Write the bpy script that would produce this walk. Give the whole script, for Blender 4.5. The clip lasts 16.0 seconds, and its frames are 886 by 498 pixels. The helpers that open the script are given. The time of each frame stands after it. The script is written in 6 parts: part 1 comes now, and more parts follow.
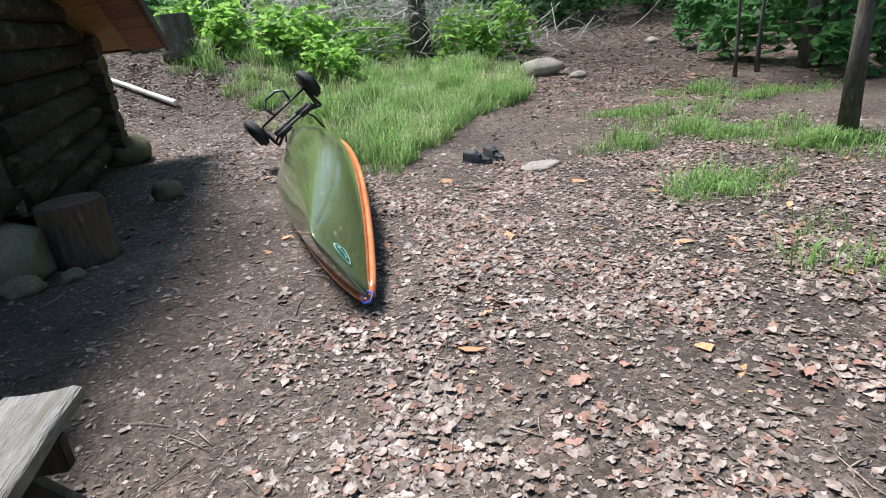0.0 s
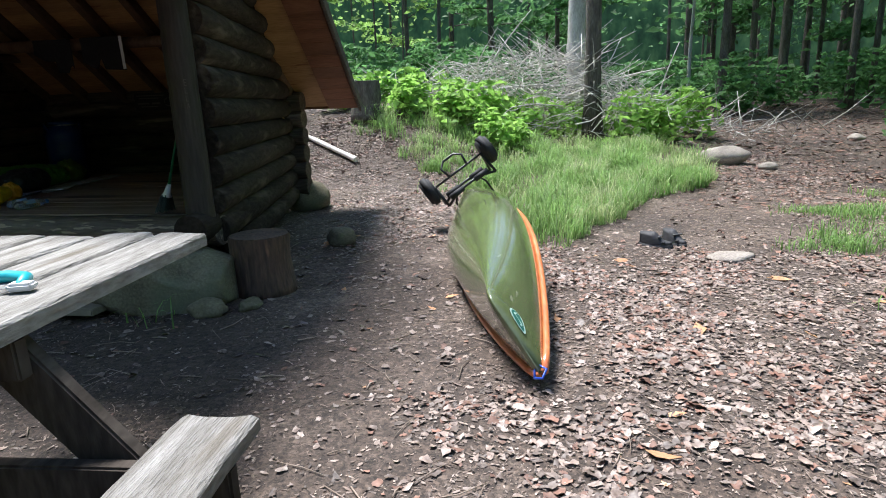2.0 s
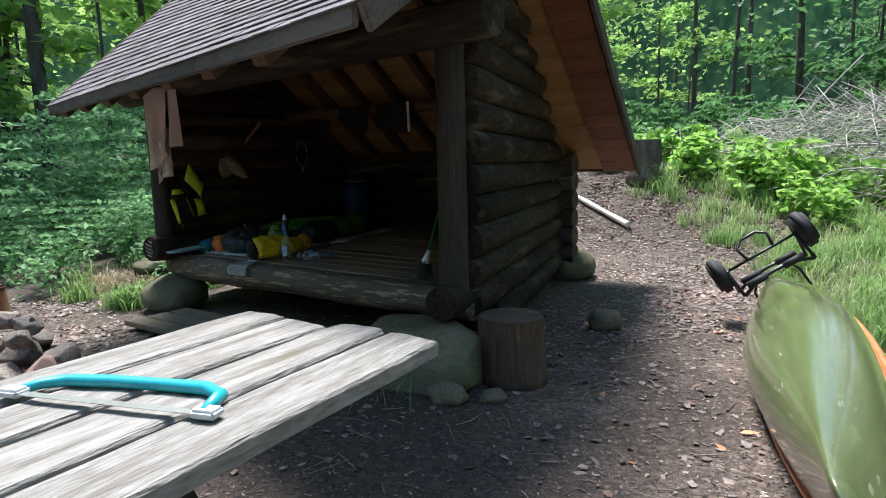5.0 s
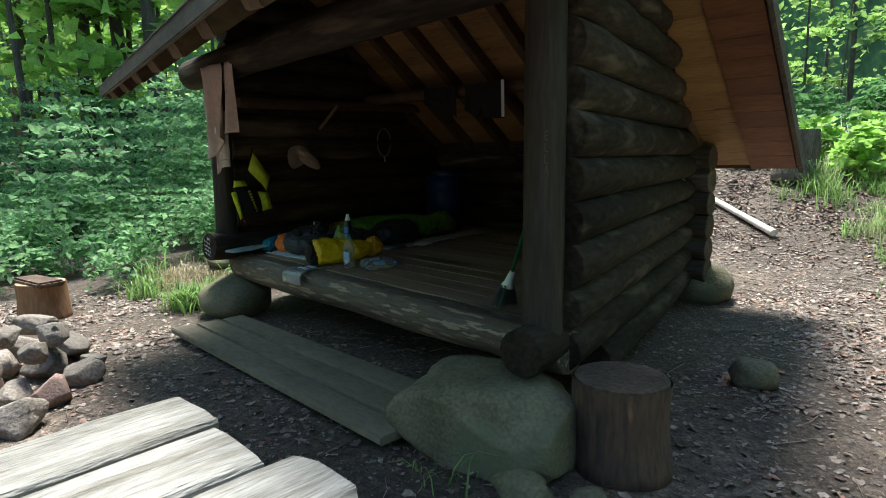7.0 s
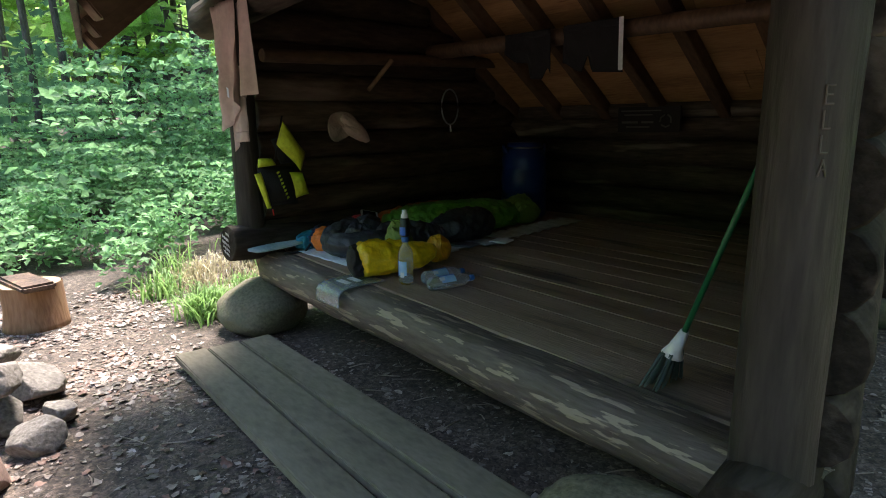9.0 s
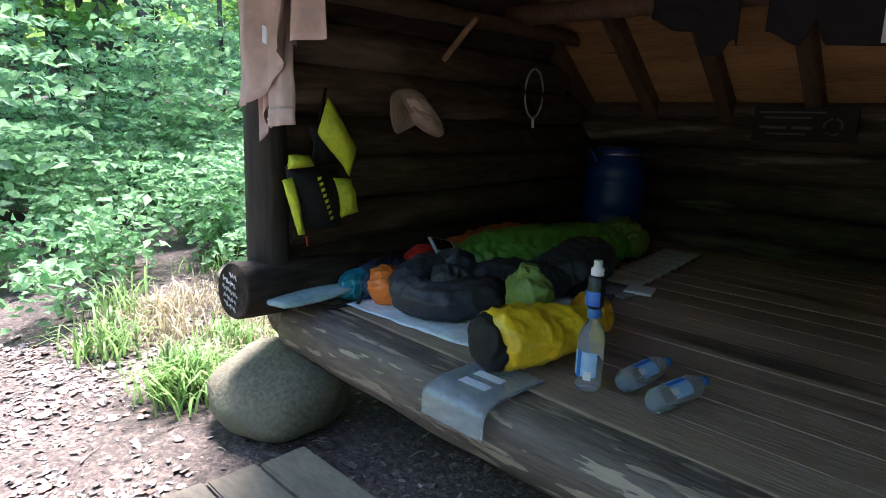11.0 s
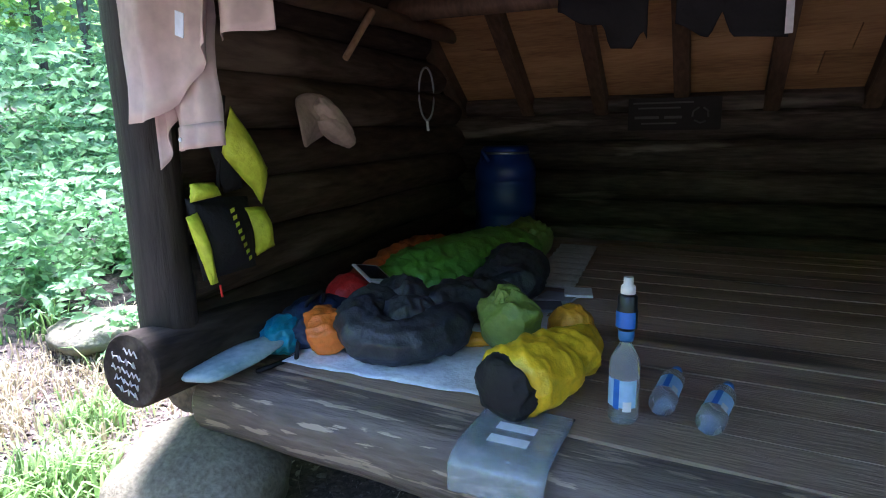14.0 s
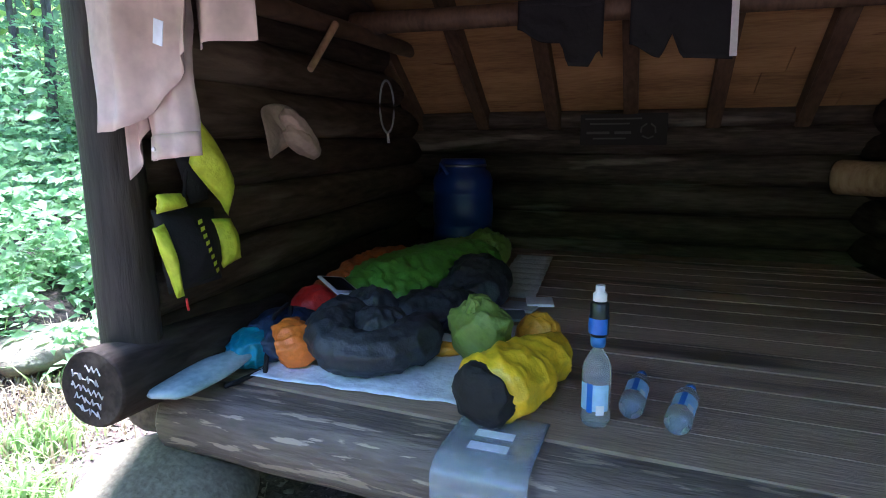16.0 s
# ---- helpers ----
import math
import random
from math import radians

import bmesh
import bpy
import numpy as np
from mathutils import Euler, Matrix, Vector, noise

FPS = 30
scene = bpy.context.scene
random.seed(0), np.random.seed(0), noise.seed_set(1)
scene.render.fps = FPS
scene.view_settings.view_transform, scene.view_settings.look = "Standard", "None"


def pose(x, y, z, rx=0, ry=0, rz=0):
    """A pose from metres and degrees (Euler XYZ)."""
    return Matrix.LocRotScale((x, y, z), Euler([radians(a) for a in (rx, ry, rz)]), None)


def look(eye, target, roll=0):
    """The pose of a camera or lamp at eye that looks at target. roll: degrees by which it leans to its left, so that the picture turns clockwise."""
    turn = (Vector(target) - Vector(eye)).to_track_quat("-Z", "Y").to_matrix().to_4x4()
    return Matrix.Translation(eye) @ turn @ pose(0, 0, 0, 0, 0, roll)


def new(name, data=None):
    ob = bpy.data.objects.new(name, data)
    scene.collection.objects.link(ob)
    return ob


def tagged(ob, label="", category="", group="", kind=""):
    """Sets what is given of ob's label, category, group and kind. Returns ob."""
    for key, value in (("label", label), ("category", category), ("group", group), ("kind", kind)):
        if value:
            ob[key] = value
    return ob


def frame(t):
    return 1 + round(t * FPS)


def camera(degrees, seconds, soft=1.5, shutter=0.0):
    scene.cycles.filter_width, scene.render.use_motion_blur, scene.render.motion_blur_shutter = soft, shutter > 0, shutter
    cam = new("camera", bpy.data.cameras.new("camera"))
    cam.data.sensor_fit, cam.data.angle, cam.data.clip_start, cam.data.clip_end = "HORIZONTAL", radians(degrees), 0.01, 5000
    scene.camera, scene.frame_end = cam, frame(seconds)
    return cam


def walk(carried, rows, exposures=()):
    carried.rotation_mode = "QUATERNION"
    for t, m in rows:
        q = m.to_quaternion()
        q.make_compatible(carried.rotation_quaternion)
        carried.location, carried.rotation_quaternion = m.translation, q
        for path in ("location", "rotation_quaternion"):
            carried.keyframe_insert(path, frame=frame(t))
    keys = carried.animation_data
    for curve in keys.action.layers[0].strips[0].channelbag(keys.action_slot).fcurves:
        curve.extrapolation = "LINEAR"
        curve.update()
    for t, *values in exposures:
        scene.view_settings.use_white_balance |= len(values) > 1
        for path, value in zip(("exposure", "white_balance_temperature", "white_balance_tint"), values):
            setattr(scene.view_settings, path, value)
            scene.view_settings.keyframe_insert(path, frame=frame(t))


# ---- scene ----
cam = camera(73.4, 16.0, 1.0)
PATH = [
    (0, (2.414, -3.641, 1.256), (2.549, -1.792, 0.507), -5.9),
    (0.5, (2.283, -3.521, 1.190), (2.189, -1.624, 0.560), -4.0),
    (1, (2.251, -3.497, 1.177), (2.035, -1.589, 0.616), -3.4),
    (1.5, (2.225, -3.471, 1.174), (1.947, -1.562, 0.649), -2.8),
    (2, (2.221, -3.472, 1.177), (1.908, -1.557, 0.695), -2.3),
    (2.5, (2.221, -3.470, 1.179), (1.901, -1.551, 0.714), -2.8),
    (3, (2.197, -3.457, 1.191), (1.709, -1.573, 0.730), -3.1),
    (3.5, (2.107, -3.432, 1.226), (1.354, -1.625, 0.817), -3.4),
    (4, (1.998, -3.329, 1.242), (1.140, -1.564, 0.853), -3.0),
    (4.5, (2.019, -3.113, 1.251), (1.025, -1.408, 0.931), -2.1),
    (6.8, (1.631, -2.183, 1.260), (0.264, -0.750, 0.981), -0.6),
    (7, (1.546, -2.062, 1.265), (0.152, -0.661, 0.961), -0.7),
    (7.5, (1.320, -1.835, 1.272), (-0.146, -0.516, 0.935), -0.1),
    (8, (1.077, -1.535, 1.250), (-0.444, -0.289, 0.886), -0.1),
    (8.5, (0.847, -1.386, 1.251), (-0.679, -0.156, 0.859), -0.4),
    (9, (0.545, -1.339, 1.308), (-0.957, -0.087, 0.889), -0.9),
    (9.2, (0.437, -1.325, 1.304), (-1.057, -0.064, 0.884), -0.8),
    (11.3, (-1.205, -1.045, 1.236), (-2.516, 0.422, 0.816), 2.4),
    (11.5, (-1.290, -1.065, 1.239), (-2.540, 0.439, 0.818), 2.2),
    (12, (-1.464, -1.117, 1.231), (-2.617, 0.466, 0.826), 1.4),
    (12.5, (-1.548, -1.091, 1.231), (-2.621, 0.548, 0.827), 0.9),
    (13, (-1.581, -1.018, 1.237), (-2.588, 0.660, 0.825), 0.1),
    (13.5, (-1.598, -1.031, 1.247), (-2.541, 0.683, 0.828), -0.3),
    (14, (-1.617, -1.073, 1.252), (-2.481, 0.685, 0.848), -1.1),
    (14.5, (-1.628, -1.094, 1.255), (-2.426, 0.699, 0.867), -2.3),
    (15, (-1.648, -1.117, 1.257), (-2.371, 0.716, 0.910), -2.4),
    (15.5, (-1.673, -1.132, 1.256), (-2.362, 0.714, 0.916), -1.2),
    (16, (-1.684, -1.128, 1.253), (-2.382, 0.710, 0.887), -0.4),
]
walk(cam, [(t, look(eye, target, roll)) for t, eye, target, roll in PATH],
     [(0, 0.78, 5900, 11), (1, 0.96, 5900, 11), (3, 1.06, 5900, 13), (4.5, 1.08, 5900, 13), (7, 1.35, 6150, 5), (7.5, 1.62, 6150, 5), (8, 1.85, 6150, 8), (9, 2.1, 6300, 14), (11.5, 2.72, 5550, 25), (13, 2.95, 5350, 29), (16, 3.3, 5200, 29)])

# ---- daylight: a hazy sun from behind the shelter, and the sky ----
world = bpy.data.worlds.new("world")
scene.world = world
world.use_nodes = True
wn = world.node_tree.nodes
sky = wn.new("ShaderNodeTexSky")
sky.sky_type, sky.sun_disc = "NISHITA", False
sky.sun_elevation, sky.sun_rotation = radians(67), radians(-52)
world.node_tree.links.new(sky.outputs[0], wn["Background"].inputs[0])
wn["Background"].inputs[1].default_value = 0.13
sun = new("sun", bpy.data.lights.new("sun", "SUN"))
sun.data.energy, sun.data.angle, sun.data.color = 5.0, radians(19), (1.0, 0.95, 0.86)
sun.matrix_world = look((-5.6, 4.3, 17), (0, 0, 0))


# ---- materials ----
def shader(name, colors, scale=4.0, rough=0.8, bump=0.3, stretch=(1, 1, 1), fine=30.0, metal=0.0, island=0.0, spots=None,
           translucent=0.0, coat=0.0, detail=8.0, dist=0.02, spec=0.5, flakes=False):
    """A surface with broad patches and fine grain; colors: from dark to light."""
    m = bpy.data.materials.new(name)
    m.use_nodes = True
    nt = m.node_tree
    n, l = nt.nodes, nt.links
    b = n["Principled BSDF"]
    b.inputs["Roughness"].default_value, b.inputs["Metallic"].default_value = rough, metal
    b.inputs["Coat Weight"].default_value = coat
    b.inputs["Coat Roughness"].default_value = 0.12
    b.inputs["Specular IOR Level"].default_value = spec
    tc, mp = n.new("ShaderNodeTexCoord"), n.new("ShaderNodeMapping")
    mp.inputs["Scale"].default_value = stretch
    l.new(tc.outputs["Object"], mp.inputs["Vector"])
    big, small = n.new("ShaderNodeTexNoise"), n.new("ShaderNodeTexNoise")
    big.inputs["Scale"].default_value, big.inputs["Detail"].default_value = scale, detail
    small.inputs["Scale"].default_value, small.inputs["Detail"].default_value = fine, 6.0
    for q in (big, small):
        l.new(mp.outputs[0], q.inputs["Vector"])
    mixv = n.new("ShaderNodeMix")
    mixv.inputs["Factor"].default_value = 0.45
    l.new(big.outputs["Fac"], mixv.inputs["A"])
    l.new(small.outputs["Fac"], mixv.inputs["B"])
    ramp = n.new("ShaderNodeValToRGB")
    while len(ramp.color_ramp.elements) < len(colors):
        ramp.color_ramp.elements.new(0.5)
    for i, (e, c) in enumerate(zip(ramp.color_ramp.elements, colors)):
        e.position, e.color = 0.34 + 0.32 * i / max(1, len(colors) - 1), (*c, 1)
    l.new(mixv.outputs[0], ramp.inputs[0])
    col = ramp.outputs[0]
    if spots:
        color, sscale, lo, hi = spots
        sp = n.new("ShaderNodeTexNoise")
        sp.inputs["Scale"].default_value, sp.inputs["Detail"].default_value = sscale, 10.0
        l.new(mp.outputs[0], sp.inputs["Vector"])
        mr = n.new("ShaderNodeMapRange")
        mr.inputs["From Min"].default_value, mr.inputs["From Max"].default_value = lo, hi
        l.new(sp.outputs["Fac"], mr.inputs["Value"])
        mx = n.new("ShaderNodeMix")
        mx.data_type = "RGBA"
        l.new(mr.outputs[0], mx.inputs["Factor"])
        l.new(col, mx.inputs["A"])
        mx.inputs["B"].default_value = (*color, 1)
        col = mx.outputs["Result"]
    height = mixv.outputs[0]
    if flakes:
        # crumbled leaves pressed into the soil: cells of differing tone at two sizes
        for sc, lo, hi in ((38.0, 0.6, 1.4), (105.0, 0.5, 1.65)):
            wob, vor = n.new("ShaderNodeVectorMath"), n.new("ShaderNodeTexVoronoi")
            wob.operation = "MULTIPLY_ADD"
            l.new(small.outputs["Color"], wob.inputs[0])
            wob.inputs[1].default_value = (0.05, 0.05, 0.05)
            l.new(mp.outputs[0], wob.inputs[2])
            vor.inputs["Scale"].default_value = sc
            l.new(wob.outputs[0], vor.inputs["Vector"])
            sep, mr, mul = n.new("ShaderNodeSeparateColor"), n.new("ShaderNodeMapRange"), n.new("ShaderNodeHueSaturation")
            l.new(vor.outputs["Color"], sep.inputs[0])
            l.new(sep.outputs[0], mr.inputs["Value"])
            mr.inputs["To Min"].default_value, mr.inputs["To Max"].default_value = lo, hi
            l.new(mr.outputs[0], mul.inputs["Value"])
            l.new(col, mul.inputs["Color"])
            col = mul.outputs[0]
            if sc < 50:
                ad = n.new("ShaderNodeMath")
                l.new(mixv.outputs[0], ad.inputs[0])
                l.new(sep.outputs[1], ad.inputs[1])
                height = ad.outputs[0]
    if island:
        geo, ob = n.new("ShaderNodeNewGeometry"), n.new("ShaderNodeObjectInfo")
        add, hsv, mr = n.new("ShaderNodeMath"), n.new("ShaderNodeHueSaturation"), n.new("ShaderNodeMapRange")
        fr = n.new("ShaderNodeMath")
        fr.operation = "FRACT"
        l.new(geo.outputs["Random Per Island"], add.inputs[0])
        l.new(ob.outputs["Random"], add.inputs[1])
        l.new(add.outputs[0], fr.inputs[0])
        mr.inputs["To Min"].default_value, mr.inputs["To Max"].default_value = 1 - island, 1 + island
        l.new(fr.outputs[0], mr.inputs["Value"])
        l.new(mr.outputs[0], hsv.inputs["Value"])
        l.new(col, hsv.inputs["Color"])
        col = hsv.outputs[0]
    l.new(col, b.inputs["Base Color"])
    if bump:
        bp = n.new("ShaderNodeBump")
        bp.inputs["Strength"].default_value, bp.inputs["Distance"].default_value = bump, dist
        l.new(height, bp.inputs["Height"])
        l.new(bp.outputs[0], b.inputs["Normal"])
    if translucent:
        tr, mixs = n.new("ShaderNodeBsdfTranslucent"), n.new("ShaderNodeMixShader")
        l.new(col, tr.inputs["Color"])
        mixs.inputs[0].default_value = translucent
        l.new(b.outputs[0], mixs.inputs[1])
        l.new(tr.outputs[0], mixs.inputs[2])
        l.new(mixs.outputs[0], n["Material Output"].inputs["Surface"])
    return m


def logwood(name, stretch):
    return shader(name, [(0.016, 0.012, 0.009), (0.036, 0.027, 0.020), (0.068, 0.051, 0.038)], 3.0, 0.85, 0.8, stretch, 24, island=0.25, spec=0.15,
                  spots=((0.125, 0.098, 0.074), 5.5, 0.56, 0.72))


# browner log wood for the west wall, lightened as if more light fell there
LOG_WEST_LIT = shader("lit_west_logs", [(0.026, 0.017, 0.011), (0.062, 0.042, 0.028), (0.115, 0.080, 0.055)], 3.0, 0.75, 0.9, (1.6, 0.25, 1.6), 24, island=0.3, spec=0.25,
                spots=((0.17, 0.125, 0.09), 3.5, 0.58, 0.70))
# back wall copy of the log wood, its colour lightened as if better lit
LOG_BACK_LIT = shader("lit_back_logs", [(0.026, 0.019, 0.014), (0.066, 0.048, 0.036), (0.125, 0.095, 0.072)], 3.0, 0.7, 0.9, (0.3, 1.6, 2.2), 24, island=0.25, spec=0.3,
                  spots=((0.22, 0.18, 0.14), 3.5, 0.60, 0.68))
LOG_X, LOG_Y = (logwood("log_" + a, s) for a, s in (("x", (0.25, 1.6, 1.6)), ("y", (1.6, 0.25, 1.6))))
POST = shader("post_stain", [(0.019, 0.015, 0.012), (0.041, 0.032, 0.027), (0.068, 0.054, 0.046)], 3.0, 0.6, 0.6, (2, 2, 0.25), 26, spec=0.35,
              spots=((0.14, 0.11, 0.085), 2.6, 0.62, 0.68))
DECK = shader("deck_boards", [(0.20, 0.125, 0.082), (0.33, 0.23, 0.162), (0.43, 0.32, 0.235)], 2.2, 0.5, 0.5, (0.35, 3.0, 1), 34, island=0.16,
              spots=((0.085, 0.062, 0.047), 2.6, 0.56, 0.68))
DUST = shader("pale_dust", [(0.20, 0.16, 0.12), (0.32, 0.26, 0.20), (0.42, 0.36, 0.29)], 6.0, 0.9, 0.3, (1, 1, 1), 40)
SILL = shader("sill_log", [(0.06, 0.044, 0.034), (0.115, 0.086, 0.068), (0.18, 0.14, 0.11)], 2.5, 0.55, 0.8, (0.35, 2.4, 2.4), 26,
              spots=((0.31, 0.24, 0.175), 15.0, 0.572, 0.60))
PINE = shader("pine_boards", [(0.24, 0.125, 0.05), (0.37, 0.21, 0.086), (0.46, 0.28, 0.123)], 2.5, 0.6, 0.25, (0.4, 3, 3), 26, island=0.16,
              spots=((0.22, 0.10, 0.04), 6.0, 0.66, 0.70))
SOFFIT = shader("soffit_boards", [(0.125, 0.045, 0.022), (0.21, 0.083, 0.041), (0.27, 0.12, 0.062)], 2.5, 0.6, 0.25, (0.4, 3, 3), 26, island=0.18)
RAFTER = shader("rafter_wood", [(0.06, 0.035, 0.02), (0.11, 0.066, 0.036), (0.16, 0.098, 0.055)], 3, 0.65, 0.3, (2, 0.4, 1), 24)
SHINGLE = shader("shingles", [(0.085, 0.073, 0.077), (0.155, 0.135, 0.140), (0.225, 0.198, 0.203)], 3, 0.95, 0.6, (1, 1, 1), 140, island=0.22)
FASCIA = shader("fascia", [(0.05, 0.04, 0.035), (0.10, 0.08, 0.07), (0.15, 0.12, 0.1)], 3, 0.8, 0.4, (0.4, 2, 2), 24)
TABLE = shader("weathered_planks", [(0.115, 0.103, 0.086), (0.235, 0.220, 0.198), (0.37, 0.352, 0.325)], 2.4, 0.85, 1.0, (12, 1.1, 4), 18, island=0.16,
               spots=((0.12, 0.098, 0.070), 1.3, 0.55, 0.72), detail=10)
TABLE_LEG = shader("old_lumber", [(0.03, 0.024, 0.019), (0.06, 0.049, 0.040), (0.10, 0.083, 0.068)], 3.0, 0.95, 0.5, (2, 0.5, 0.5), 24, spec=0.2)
BOARDWALK = shader("muddy_boards", [(0.13, 0.104, 0.068), (0.20, 0.164, 0.112), (0.26, 0.218, 0.152)], 2.0, 0.8, 0.15, (0.6, 1.6, 1), 30, island=0.1)
GROUND = shader("forest_floor", [(0.030, 0.020, 0.014), (0.078, 0.055, 0.041), (0.145, 0.110, 0.086)], 1.6, 0.85, 1.0, (1, 1, 1), 34, dist=0.02, flakes=True,
                spots=((0.048, 0.034, 0.026), 0.35, 0.5, 0.62), detail=12)
LITTER = shader("dead_leaves", [(0.085, 0.057, 0.043), (0.195, 0.147, 0.121), (0.37, 0.305, 0.265)], 14, 0.6, 0.3, (1, 1, 1), 60, island=0.6)
CRUMBS = shader("crumbled_leaves", [(0.06, 0.040, 0.030), (0.155, 0.113, 0.088), (0.33, 0.265, 0.22)], 14, 0.6, 0.3, (1, 1, 1), 60, island=0.7)
LEAF_BED = shader("matted_dead_leaves", [(0.095, 0.064, 0.049), (0.21, 0.158, 0.13), (0.35, 0.285, 0.243)], 9, 0.5, 0.4, (1, 1, 1), 50, island=0.6)
LITTER_RED = shader("red_brown_leaves", [(0.10, 0.05, 0.034), (0.19, 0.10, 0.07), (0.28, 0.165, 0.12)], 14, 0.65, 0.3, (1, 1, 1), 60, island=0.4)
LITTER_ORANGE = shader("fresh_dead_leaves", [(0.36, 0.16, 0.07), (0.52, 0.27, 0.13), (0.6, 0.36, 0.2)], 9, 0.7, 0.3, (1, 1, 1), 60, island=0.3)
TWIG = shader("twigs", [(0.14, 0.10, 0.075), (0.26, 0.20, 0.155), (0.36, 0.29, 0.235)], 9, 0.85, 0.3, (1, 1, 1), 60, island=0.4)
GRANITE = shader("granite", [(0.075, 0.064, 0.036), (0.150, 0.130, 0.080), (0.24, 0.21, 0.135)], 3.0, 0.85, 0.6, (1, 1, 1), 60, island=0.15,
                 spots=((0.12, 0.13, 0.08), 2.0, 0.55, 0.68))
PALE_STONE = shader("pale_stone", [(0.17, 0.14, 0.115), (0.34, 0.295, 0.25), (0.50, 0.44, 0.385)], 5.0, 0.85, 0.6, (1, 1, 1), 70, island=0.25)
RED_STONE = shader("red_stone", [(0.17, 0.10, 0.08), (0.28, 0.18, 0.145), (0.37, 0.26, 0.21)], 4.0, 0.85, 0.6, (1, 1, 1), 70, island=0.25)
BARK = shader("bark", [(0.045, 0.038, 0.032), (0.105, 0.09, 0.076), (0.18, 0.16, 0.14)], 5, 0.95, 1.0, (2, 2, 0.5), 26, dist=0.04)
PALE_BARK = shader("pale_bark", [(0.28, 0.27, 0.25), (0.43, 0.42, 0.40), (0.56, 0.55, 0.53)], 4, 0.9, 0.6, (2, 2, 0.7), 26, dist=0.03)
DEADWOOD = shader("dead_branches", [(0.34, 0.31, 0.28), (0.51, 0.475, 0.44), (0.66, 0.63, 0.58)], 6, 0.9, 0.4, (1, 1, 1), 40, island=0.3)
CUTWOOD = shader("cut_wood", [(0.26, 0.15, 0.075), (0.38, 0.24, 0.13), (0.48, 0.33, 0.2)], 3, 0.8, 0.5, (2, 2, 0.3), 24)
STUMPBARK = shader("stump_bark", [(0.04, 0.026, 0.02), (0.09, 0.056, 0.04), (0.16, 0.095, 0.062)], 3, 0.9, 0.8, (2, 2, 0.4), 24,
                   spots=((0.38, 0.20, 0.10), 2.2, 0.64, 0.68))


def leafmat(name, c, tl=0.45, rough=0.5):
    d = [tuple(q * 0.62 for q in c), c, tuple(min(1, q * 1.3) for q in c)]
    return shader(name, d, 6, rough, 0.0, (1, 1, 1), 40, island=0.35, translucent=tl, spec=0.35)


LEAF_LIGHT = leafmat("shrub_leaves", (0.26, 0.45, 0.21), 0.58)
LEAF_BUSH = leafmat("bramble_leaves", (0.27, 0.46, 0.10), 0.6)
# leaves of the far wood twice: a darker copy, one coloured as if sunlit
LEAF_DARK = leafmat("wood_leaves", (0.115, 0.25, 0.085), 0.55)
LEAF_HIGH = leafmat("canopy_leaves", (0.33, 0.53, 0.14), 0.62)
GRASS = leafmat("grass_blades", (0.215, 0.345, 0.105), 0.5)
GRASS_PALE = leafmat("pale_grass_blades", (0.40, 0.46, 0.22), 0.45)
FERN_DRY = leafmat("dry_grass", (0.42, 0.36, 0.22), 0.35)


def plain(name, c, rough=0.5, metal=0.0, bump=0.05, vary=0.12, coat=0.0, fine=60, scale=8):
    lo, hi = tuple(q * (1 - vary) for q in c), tuple(min(1, q * (1 + vary)) for q in c)
    return shader(name, [lo, c, hi], scale, rough, bump, (1, 1, 1), fine, metal=metal, coat=coat)


# ---- building blocks ----
def mesh(name, verts, faces, mat, parent=None, smooth=False, label=""):
    me = bpy.data.meshes.new(name)
    me.from_pydata([tuple(v) for v in verts], [], faces)
    if smooth:
        me.polygons.foreach_set("use_smooth", [True] * len(me.polygons))
    me.materials.append(mat)
    me.update()
    ob = new(name, me)
    ob.parent = parent
    return tagged(ob, label)


def part(name, bm, mat, parent=None, label="", smooth=False):
    me = bpy.data.meshes.new(name)
    bmesh.ops.recalc_face_normals(bm, faces=bm.faces)
    for f in bm.faces:
        f.smooth = smooth
    bm.to_mesh(me)
    bm.free()
    me.materials.append(mat)
    ob = new(name, me)
    ob.parent = parent
    return tagged(ob, label)


def thing(name, at, label, category, group="", kind="", rz=0.0):
    ob = new(name)
    ob.empty_display_size = 0.1
    ob.matrix_basis = pose(*at, 0, 0, rz)
    return tagged(ob, label, category, group, kind)


def tube_data(points, radii, seg=10, wob=0.0, flat=None):
    """Rings along a line of points; wob: unevenness of the surface."""
    pts = [Vector(p) for p in points]
    verts, faces = [], []
    up0 = Vector((0, 0, 1)) if abs((pts[-1] - pts[0]).normalized().z) < 0.9 else Vector((1, 0, 0))
    for i, p in enumerate(pts):
        d = (pts[min(i + 1, len(pts) - 1)] - pts[max(i - 1, 0)]).normalized()
        s = d.cross(up0).normalized()
        u = s.cross(d).normalized()
        for k in range(seg):
            a = 2 * math.pi * k / seg
            r = radii[i] * (1 + wob * noise.noise((p + (s * math.cos(a) + u * math.sin(a)) * radii[i]) * 3.1))
            v = p + s * (r * math.cos(a)) + u * (r * math.sin(a))
            if flat is not None:
                v.z = min(v.z, flat)
            verts.append(v)
    n = len(pts)
    for i in range(n - 1):
        for k in range(seg):
            j = (k + 1) % seg
            faces.append((i * seg + k, i * seg + j, (i + 1) * seg + j, (i + 1) * seg + k))
    faces.append(tuple(reversed(range(seg))))
    faces.append(tuple(range((n - 1) * seg, n * seg)))
    return verts, faces


def line(a, b, n, bend=0.0):
    a, b = Vector(a), Vector(b)
    return [a.lerp(b, i / (n - 1)) + Vector((0, 0, bend * math.sin(math.pi * i / (n - 1)))) for i in range(n)]


